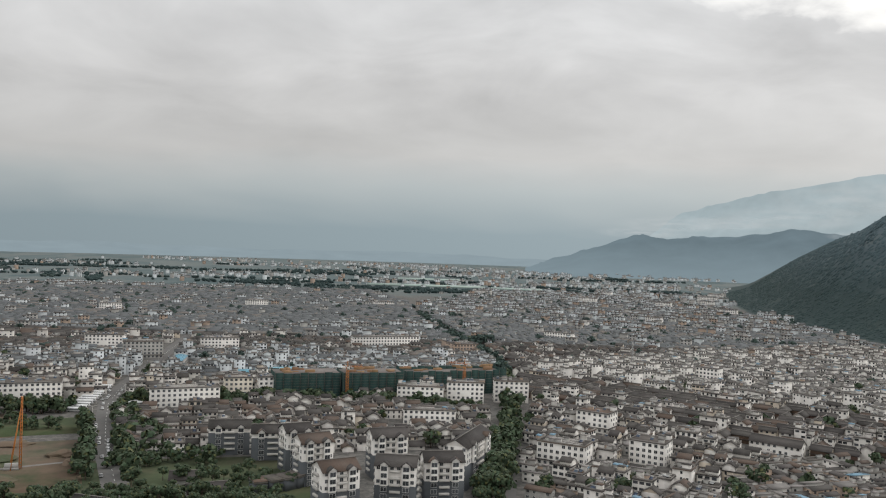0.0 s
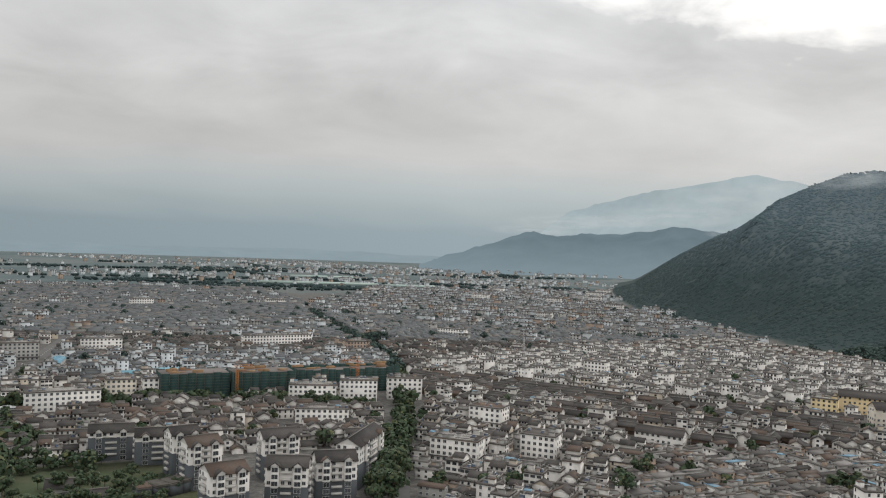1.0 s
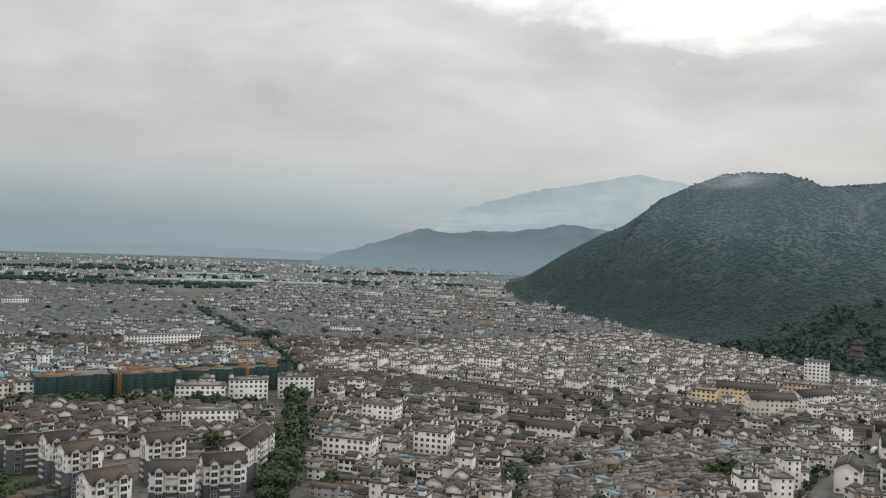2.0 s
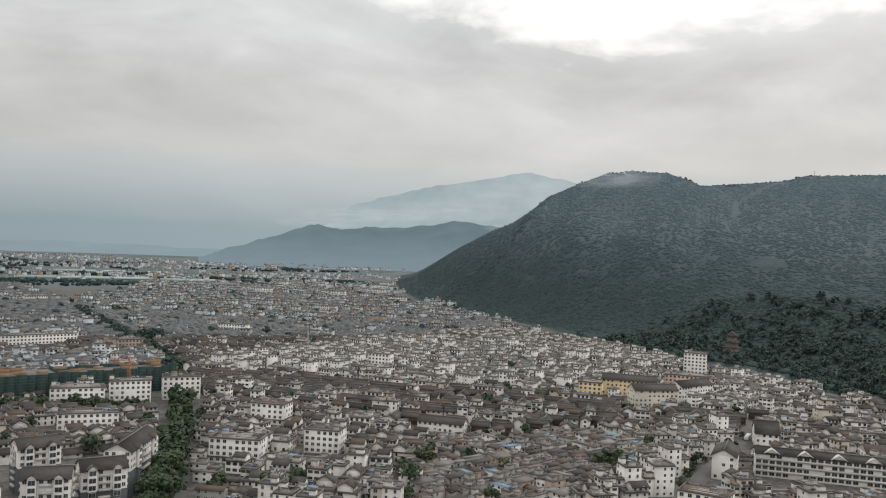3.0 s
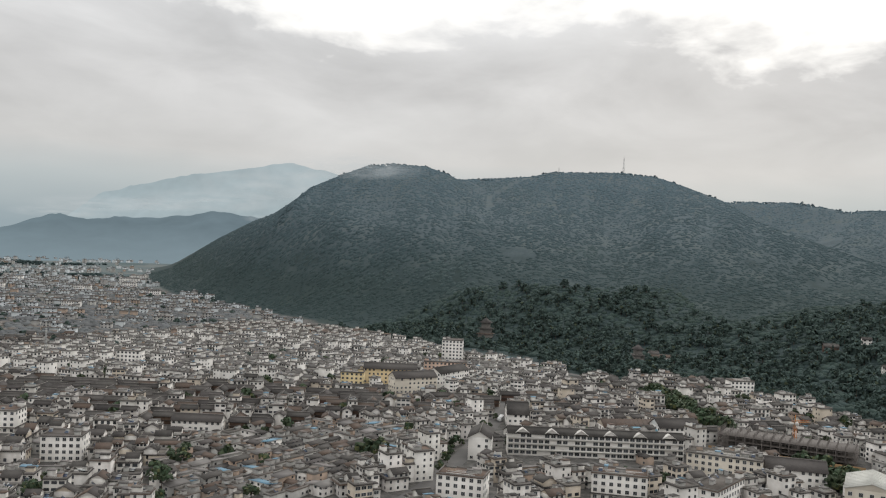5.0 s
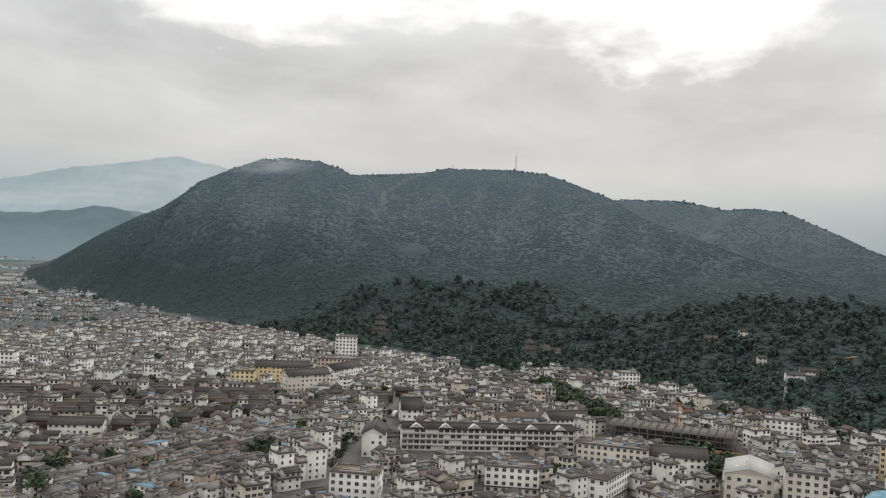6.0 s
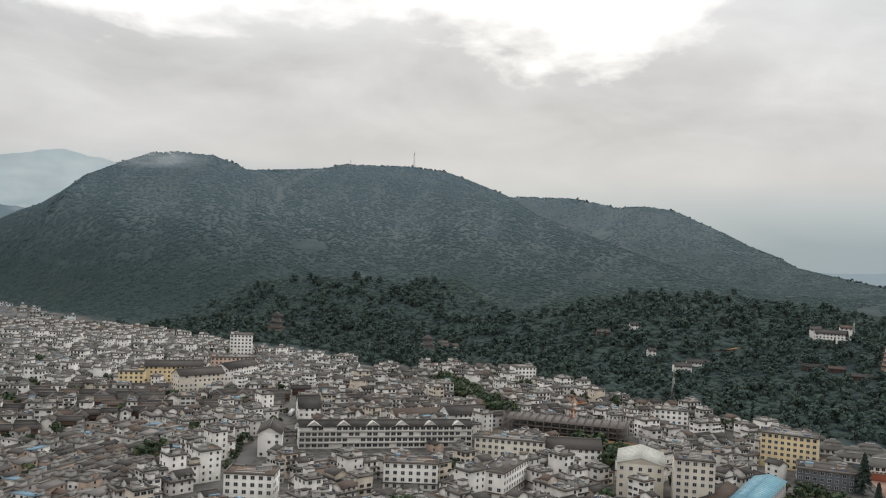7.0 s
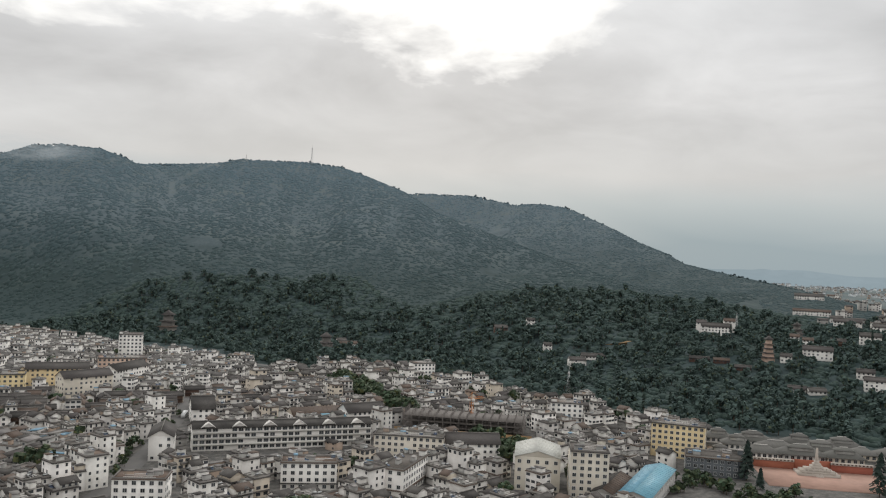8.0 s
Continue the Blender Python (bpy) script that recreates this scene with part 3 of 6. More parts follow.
def window_mesh(w, h):
    """One window: a frame proud of the wall, a mullion and dark glass behind it; it faces -y."""
    key = (round(w, 2), round(h, 2))
    if key not in WIN:
        g, f = Geo(), Geo()
        f.add([(-w / 2, -0.02, 0), (w / 2, -0.02, 0), (w / 2, -0.02, h), (-w / 2, -0.02, h)], [(0, 1, 2, 3)])
        b = 0.09
        for x, z, ww, hh in ((0, -b, w + 2 * b, b), (0, h, w + 2 * b, b), (-w / 2 - b / 2, 0, b, h), (w / 2 + b / 2, 0, b, h), (0, 0, 0.06, h)):
            g.box(x, -0.04, z, ww, 0.1, hh)
        me = mesh_of("window", f, MAT["glass"])
        bm = bmesh.new()
        bm.from_mesh(me)
        k = len(bm.faces)
        fr = mesh_of("frame", g, MAT["frame"])
        bm.from_mesh(fr)
        bm.faces.ensure_lookup_table()
        for face in bm.faces[k:]:
            face.material_index = 1
        bm.to_mesh(me)
        bm.free()
        me.materials.append(MAT["frame"])
        bpy.data.meshes.remove(fr)
        WIN[key] = me
    return WIN[key]


class Plan:
    """A kind of building: named parts (each a Geo with a material) and its windows."""

    def __init__(self, w, d):
        self.w, self.d, self.parts, self.windows, self.blank = w, d, {}, [], 0.4

    def geo(self, name, mat):
        return self.parts.setdefault(name, (Geo(), mat))[0]

    def front(self, side, off, z, w, h):
        """A window on side 0 front, 1 right, 2 back, 3 left, off metres along from the middle."""
        x, y = [(off, -self.d / 2), (self.w / 2, off), (-off, self.d / 2), (-self.w / 2, -off)][side]
        self.windows.append((x, y, z, side * math.pi / 2, w, h))

    def storeys(self, count, fh, step, w=1.5, h=1.45, sides=(0, 1, 2, 3), rng=random, skip=0.12, z0=0.0):
        for s in sides:
            run = self.w if s in (0, 2) else self.d
            k = max(1, int(run / step))
            for f in range(count):
                for i in range(k):
                    if rng.random() > (skip if s in (0, 2) else max(skip, self.blank)):
                        self.front(s, (i - (k - 1) / 2) * run / k, z0 + f * fh + 0.95, w, h)


def clutter(p, z, rng, w, d, n=3, pre=""):
    """Stair house, parapet, tanks and sun heaters on a flat roof."""
    par = p.geo(pre + "parapet", "coping")
    for x, y, a, b in ((0, -d / 2 + .1, w, .2), (0, d / 2 - .1, w, .2), (-w / 2 + .1, 0, .2, d - .4), (w / 2 - .1, 0, .2, d - .4)):
        par.box(x, y, z, a, b, 0.75)
    if rng.random() < 0.75:
        hut, sw = p.geo(pre + "stair_house", p.wall), rng.uniform(2.6, 4.2)
        hx, hy = rng.choice((-1, 1)) * (w / 2 - sw / 2 - .4), rng.choice((-1, 1)) * (d / 2 - 2)
        hut.box(hx, hy, z, sw, 3.0, 2.5)
        p.geo(pre + "stair_roof", rng.choice(("tile", "flat", "shed"))).box(hx, hy, z + 2.5, sw + .5, 3.5, 0.22, base=True)
    for _ in range(n):
        x, y = rng.uniform(-w / 2 + 1.5, w / 2 - 1.5), rng.uniform(-d / 2 + 1.5, d / 2 - 1.5)
        if rng.random() < 0.5:
            p.geo("solar_heater", "panel").slab([(x - 1, y - .8, z + .3), (x + 1, y - .8, z + .3), (x + 1, y + .7, z + 1.2), (x - 1, y + .7, z + 1.2)], 0.08)
            p.geo("water_tank", "steel").box(x, y + .85, z + 1.15, 2.0, .45, .45)
        else:
            sw, sd = rng.uniform(2, 5), rng.uniform(1.6, 3)
            p.geo("roof_shed", "shed").slab([(x - sw / 2, y - sd / 2, z + 1.9), (x + sw / 2, y - sd / 2, z + 1.9), (x + sw / 2, y + sd / 2, z + 2.3), (x - sw / 2, y + sd / 2, z + 2.3)], 0.12)
            p.geo("shed_wall", "grey_wall").box(x, y, z, sw - .5, sd - .4, 1.85)


def flat_house(rng, w, d, floors, wall="wall", fh=3.1, eave=True, step=3.3, n=3, win=(1.7, 1.65), skip=0.15, stepped=False, balcony=False, eave_scale=1.0):
    """A flat-roofed block with tiled eaves; a stepped one has a lower wing with a roof terrace."""
    p = Plan(w, d)
    p.wall = wall
    wing = rng.uniform(.28, .45) * w if stepped and w > 9 else 0
    side = rng.choice((-1, 1))
    masses = [(-side * wing / 2, w - wing, d, floors)]
    if wing:
        masses.append((side * (w - wing) / 2, wing, d * rng.uniform(.75, 1), max(1, floors - rng.choice((1, 1, 2)))))
    for k, (cx, mw, md, fl) in enumerate(masses):
        sub = Plan(mw, md)
        sub.wall, sub.blank = wall, p.blank
        h = fl * fh
        sub.geo("wing" if k else "wall", wall).box(0, 0, -1, mw, md, h + 1)
        sub.geo("terrace" if k else "roof", "flat").box(0, 0, h, mw - .05, md - .05, 0.12)
        if eave:
            skirt(sub.geo("wing_eave" if k else "eave", "tile"), mw, md, h + 0.3, rng.uniform(.2, .45) * eave_scale, .35)
            if rng.random() < 0.4 and not k:
                skirt(sub.geo("lower_eave", "tile"), mw, md, h - fh * (fl - 1) + .3, 0.6, .4)
        clutter(sub, h + .12, rng, mw, md, n if not k else 1, "wing_" if k else "")
        racks = sub.geo("roof_rack", "trim")
        for i in range(rng.choice((0, 3, 5))):
            racks.box(rng.uniform(-.2, .2), (i / 5 - .4) * md * .9, h + .5 + .1 * (i % 2), mw * rng.uniform(.4, .85), .35, .18)
        sub.storeys(fl, fh, step, *win, rng=rng, skip=skip)
        if balcony and not k:
            at, face = rng.uniform(-.12, .12) * mw, rng.choice((-1, 1))
            for f in range(1, fl):
                sub.geo("balcony", "coping").box(at, face * (md / 2 + .5), f * fh - .15, mw * .55, 1.0, 1.05, base=True)
                sub.geo("loggia", "glass").box(at, face * (md / 2 + .02), f * fh + .9, mw * .5, .08, 1.5)
        for key, (g, mat) in sub.parts.items():
            if g.v:
                to = p.geo(key, mat)
                for one in g.pieces():
                    to.add([(x + cx, y, z) for x, y, z in one.v], one.q + one.t)
        p.windows += [(x + cx, y, z, turn, ww, hh) for x, y, z, turn, ww, hh in sub.windows
                      if not (wing and abs(x + cx + side * 0 - (side * (w / 2 - wing))) < .3 and k == 1)]
    return p


def setback_house(rng, w, d, floors, wall="wall", fh=2.95, step=2.9, win=(1.5, 1.5)):
    """A town house whose top storey steps back behind a walled terrace, under a small tiled gable roof with a dormer."""
    p = Plan(w, d)
    p.wall = wall
    h = floors * fh
    walls = p.geo("wall", wall)
    walls.box(0, 0, -1, w, d, h + 1)
    p.geo("roof", "flat").box(0, 0, h, w - .05, d - .05, .12)
    skirt(p.geo("eave", "tile"), w, d, h + .25, rng.uniform(.4, .8), .45)
    side, uw, ud = rng.choice((-1, 1)), w * rng.uniform(.5, .78), d * rng.uniform(.6, .85)
    ux, uy = side * (w - uw) / 2, rng.choice((-1, 1)) * (d - ud) / 2
    par = p.geo("parapet", "coping")
    for x, y, a, b in ((0, -d / 2 + .12, w, .24), (0, d / 2 - .12, w, .24), (-w / 2 + .12, 0, .24, d - .5), (w / 2 - .12, 0, .24, d - .5)):
        par.box(x, y, h + .02, a - .03, b, .95)
    top, roof = Geo(), Geo()
    top.box(0, 0, h, uw, ud, 2.6)
    gable_roof(roof, top, uw, ud, h + 2.6, ud * rng.uniform(.2, .3), .6)
    if rng.random() < .6:
        small, cap = Geo(), Geo()
        gable_roof(cap, small, 1.6, 2.6, h + 2.7, .9, .35, .16)
        turn = lambda v: [(yy + uw * .12, -ud / 2 - .1 - xx, zz) for xx, yy, zz in v]
        roof.add(turn(cap.v), cap.q)
        top.add(turn(small.v), small.t)
    for key, geo, mat in (("upper_storey", top, wall), ("upper_roof", roof, "tile")):
        to = p.geo(key, mat)
        for one in geo.pieces():
            to.add([(x + ux, y + uy, z) for x, y, z in one.v], one.q + one.t)
    p.geo("ridge", "coping").box(ux, uy, h + 2.6 + ud * .2, uw + .6, .35, .3)
    for i in range(3):
        p.windows.append((ux + (i - 1) * uw / 3, uy - ud / 2, h + .8, 0, 1.3, 1.3))
    tx = -side * (w / 2 - (w - uw) / 2)
    if w - uw > 2.6:
        p.geo("solar_heater", "panel").slab([(tx - .9, -.8, h + .4), (tx + .9, -.8, h + .4), (tx + .9, .7, h + 1.3), (tx - .9, .7, h + 1.3)], .08)
        p.geo("water_tank", "steel").box(tx, .85, h + 1.25, 1.8, .45, .45, base=True)
    p.storeys(floors, fh, step, *win, rng=rng, skip=.1)
    return p


def gable_house(rng, w, d, floors=2, wall="wall", fh=2.9, rise=None, step=3.3, over=0.8, timber=False, ridge=True):
    p = Plan(w, d)
    p.wall = wall
    h = floors * fh
    walls = p.geo("wall", wall)
    walls.box(0, 0, -1, w, d, h + 1)
    rise = rise or d * 0.28
    gable_roof(p.geo("roof", "tile"), walls, w, d, h, rise, over)
    if ridge:
        p.geo("ridge", "coping").box(0, 0, h + rise - .05, w + over, .4, .28)
    if timber:
        band = p.geo("gallery", "timber")
        for s in (-1, 1):
            band.box(0, s * (d / 2 + .05), 0.2, w * .94, .25, h - .4)
            skirt_y = s * (d / 2 + .6)
            p.geo("lower_eave", "tile").box(0, skirt_y, fh - .1, w, 1.2, .18, base=True)
    p.storeys(floors, fh, step, 1.5, 1.5, rng=rng, skip=0.2)
    return p


def low_house(rng, w, d):
    p = Plan(w, d)
    wall = rng.choice(("grey_wall", "wall", "grey_wall", "grey_wall", "grey_wall", "pink"))
    p.wall = wall
    h = rng.uniform(3.0, 5.4)
    walls = p.geo("wall", wall)
    walls.box(0, 0, -1, w, d, h + 1)
    kind = rng.random()
    if kind < 0.55:
        gable_roof(p.geo("roof", "tile"), walls, w, d, h, d * .2, .5)
    elif kind < 0.8:
        p.geo("roof", "shed").slab([(-w / 2 - .4, -d / 2 - .5, h + .2), (w / 2 + .4, -d / 2 - .5, h + .2), (w / 2 + .4, d / 2 + .4, h + 1.1), (-w / 2 - .4, d / 2 + .4, h + 1.1)], .15)
        walls.box(0, d / 2 - .15, h, w, .3, .85)
    else:
        p.geo("roof", "flat").box(0, 0, h, w + .3, d + .3, .2, base=True)
        clutter(p, h + .2, rng, w, d, 2)
    p.storeys(1 if h < 4.2 else 2, 2.6, 3.0, 1.3, 1.2, rng=rng, skip=.3)
    return p


SINGLE = ("roof_rack", "balcony", "solar_heater", "water_tank", "roof_shed", "shed_wall", "bay", "dormer_roof", "balcony_band", "gable_roof", "gable_wall")


def build(p, name, label, category, m, group=""):
    """The building as objects: an Empty with its parts and single windows."""
    top = new(name)
    top.matrix_basis = m
    tagged(top, label, category, group)
    for key, (g, mat) in p.parts.items():
        for one in g.pieces() if key in SINGLE else (g,):
            part(key, one, MAT[mat], top)
    panes, spot = Geo(), m.translation.copy()
    far = math.hypot(spot.x, spot.y) > 560
    for x, y, z, turn, w, h in p.windows:
        out = m.to_3x3() @ Vector((math.sin(turn), -math.cos(turn), 0))
        if far or out.x * spot.x + out.y * spot.y > 0:
            panes.box(x, y, z, w, .08, h, turn)
            continue
        ob = new("window", window_mesh(w, h))
        ob.parent = top
        ob.matrix_basis = Matrix.Translation((x, y, z)) @ Matrix.Rotation(turn, 4, "Z")
    if panes.v:
        part("window_panes", panes, MAT["glass"], top)["kind"] = "stuff"
    return top


class Bulk:
    """Many buildings joined, surface by surface."""

    def __init__(self):
        self.v, self.q, self.t, self.n = {}, {}, {}, {}

    def arrays(self, p):
        if not hasattr(p, "arr"):
            p.arr = {}
            for key, (g, mat) in p.parts.items():
                v, q, t, k = p.arr.get(mat, ([], [], [], 0))
                v, q, t = v + list(g.v), q + [tuple(i + k for i in f) for f in g.q], t + [tuple(i + k for i in f) for f in g.t]
                p.arr[mat] = (v, q, t, len(v))
            panes = Geo()
            for x, y, z, turn, w, h in p.windows:
                c, s = math.cos(turn), math.sin(turn)
                x, y = x + s * 0.05, y - c * 0.05
                panes.add([(x - c * w / 2, y - s * w / 2, z), (x + c * w / 2, y + s * w / 2, z), (x + c * w / 2, y + s * w / 2, z + h), (x - c * w / 2, y - s * w / 2, z + h)], [(0, 1, 2, 3)])
            if panes.v:
                p.arr["glass"] = (panes.v, panes.q, panes.t, 0)
            p.arr = {k: (np.array(a[0], float).reshape(-1, 3), np.array(a[1], int).reshape(-1, 4), np.array(a[2], int).reshape(-1, 3)) for k, a in p.arr.items()}
        return p.arr

    def put(self, arr, x, y, z, turn, scale=1.0, swap=()):
        c, s = math.cos(turn) * scale, math.sin(turn) * scale
        rot = np.array([[c, s, 0], [-s, c, 0], [0, 0, scale]])
        for mat, (v, q, t) in arr.items():
            mat = dict(swap).get(mat, mat)
            k = self.n.get(mat, 0)
            self.v.setdefault(mat, []).append(v @ rot + (x, y, z))
            self.q.setdefault(mat, []).append(q + k)
            self.t.setdefault(mat, []).append(t + k)
            self.n[mat] = k + len(v)

    NAMES = {"wall": "white_walls", "grey_wall": "grey_walls", "pink": "pink_walls", "tile": "tile_roofs", "flat": "concrete_roofs", "shed": "sheet_roofs",
             "tile_far": "slate_roofs", "pale_tile": "worn_tile_roofs", "plaster": "clean_white_walls", "wall_far": "pale_walls", "canopy": "crowns", "glass": "window_panes", "coping": "parapets", "trim": "ridges", "panel": "solar_heaters", "steel": "water_tanks", "timber": "timber_galleries", "leaf": "crowns", "hill_leaf": "crowns", "bark": "trunks", "pine": "conifer_crowns"}

    def finish(self, name, label, category):
        if not self.v:
            return
        top = tagged(new(name), label, category, kind="stuff")
        for mat in self.v:
            me = mesh_from(self.NAMES.get(mat, mat), np.concatenate(self.v[mat]), np.concatenate(self.q[mat]), np.concatenate(self.t[mat]), MAT[mat])
            ob = part(self.NAMES.get(mat, mat), me, None, top)
            ob["kind"] = "stuff"


rng = random.Random(5)
def pick_win(rng):
    return (rng.choice((1.1, 1.4, 1.7, 2.3)), rng.choice((1.3, 1.5, 1.7)))


KINDS = {
    "white": [flat_house(rng, rng.uniform(7, 13.5), rng.uniform(7, 10), rng.choice((2, 3, 3, 3, 4)), fh=2.95, step=rng.uniform(2.5, 3.4), win=pick_win(rng), stepped=rng.random() < .65, balcony=rng.random() < .35) for _ in range(24)],
    "tall": [flat_house(rng, rng.uniform(9, 16), rng.uniform(8, 10.5), rng.choice((3, 4, 4, 5)), fh=3.0, step=rng.uniform(2.6, 3.3), win=pick_win(rng), stepped=True, balcony=rng.random() < .5) for _ in range(10)],
    "gable": [gable_house(rng, rng.uniform(7, 11), rng.uniform(5.5, 7.5), rng.choice((1, 2, 2, 3)), fh=2.8) for _ in range(14)],
    "court": [gable_house(rng, rng.uniform(8, 15), rng.uniform(6.5, 8.5), 2, "wall", fh=2.8, timber=True) for _ in range(10)],
    "row": [gable_house(rng, rng.uniform(7, 12), rng.uniform(6.5, 8), 2, rng.choice(("wall", "wall", "grey_wall")), fh=2.8, rise=rng.uniform(1.3, 2.0)) for _ in range(10)],
    "setback": [setback_house(rng, rng.uniform(8, 13), rng.uniform(8, 10.5), rng.choice((2, 2, 3)), win=pick_win(rng)) for _ in range(14)],
    "low": [low_house(rng, rng.uniform(6, 14), rng.uniform(4.5, 6.2)) for _ in range(18)],
}


def plain_house(rng, w, d, floors, tile=True):
    """A simple house for the far quarters."""
    p = Plan(w, d)
    p.wall = "wall"
    h = floors * 2.9
    walls = p.geo("wall", rng.choice(("wall", "wall", "grey_wall")))
    walls.box(0, 0, -1, w, d, h + 1)
    if tile:
        gable_roof(p.geo("roof", "tile"), walls, w, d, h, d * .26, .6)
    else:
        p.geo("roof", "flat").box(0, 0, h, w + .8, d + .8, .3)
        p.geo("stair_house", "wall").box(w * .25, d * .2, h, 3, 3, 2.4)
        p.geo("stair_roof", "tile").box(w * .25, d * .2, h + 2.4, 3.8, 3.8, .2)
        skirt(p.geo("eave", "tile"), w, d, h + .3, .7, .4)
    p.storeys(floors, 2.9, 3.6, 1.6, 1.5, rng=rng, skip=.2, sides=(0, 2))
    return p


FAR = {"white": [plain_house(rng, rng.uniform(8, 15), rng.uniform(8, 10), rng.choice((3, 4)), False) for _ in range(8)],
       "gable": [plain_house(rng, rng.uniform(7, 13), rng.uniform(6, 8), 2) for _ in range(8)],
       "row": [plain_house(rng, rng.uniform(8, 14), rng.uniform(7, 8.5), 2) for _ in range(8)]}
FAR["tall"], FAR["setback"], FAR["court"], FAR["low"] = FAR["white"], FAR["white"], FAR["gable"], FAR["row"]
LABELS = {
    "white": "white plastered flat-roofed town house with grey tiled eaves", "tall": "tall white flat-roofed town house with cluttered roof",
    "gable": "white town house with a dark grey tiled gable roof", "court": "old courtyard house with timber gallery and dark tiles",
    "setback": "white town house with a set-back upper storey and tiled gable",
    "row": "two-storey terraced house with a grey-brown tiled roof", "low": "low weathered house with a patched grey roof",
}

# ---------------- landmarks: single buildings of the town ----------------
KEEP_OUT = []        # x, y, half width, half depth, turn


def keep(x, y, w, d, deg, extra=2.0):
    a = radians(deg)
    KEEP_OUT.append((x, y, w / 2 + extra, d / 2 + extra, math.cos(a), math.sin(a)))


def free(x, y, r=5.0):
    for a, b, w, d, c, s in KEEP_OUT:
        dx, dy = x - a, y - b
        if abs(dx * c + dy * s) < w + r and abs(dy * c - dx * s) < d + r:
            return False
    return True


def landmark(name, label, x, y, w, d, deg, floors, kind="flat", wall="wall", fh=3.2, category="building", **more):
    r = random.Random(int(x * 7 + y * 13))
    if kind == "flat":
        p = flat_house(r, w, d, floors, wall, fh, n=max(3, int(w * d / 60)), skip=0.03, **more)
    else:
        p = gable_house(r, w, d, floors, wall, fh, **more)
    keep(x, y, w, d, deg)
    away = math.hypot(x, y)
    keep(x - 16 * x / away, y - 16 * y / away, w, d, deg, 2)
    return build(p, name, label, category, pose(x, y, land_at(x, y), 0, 0, deg))


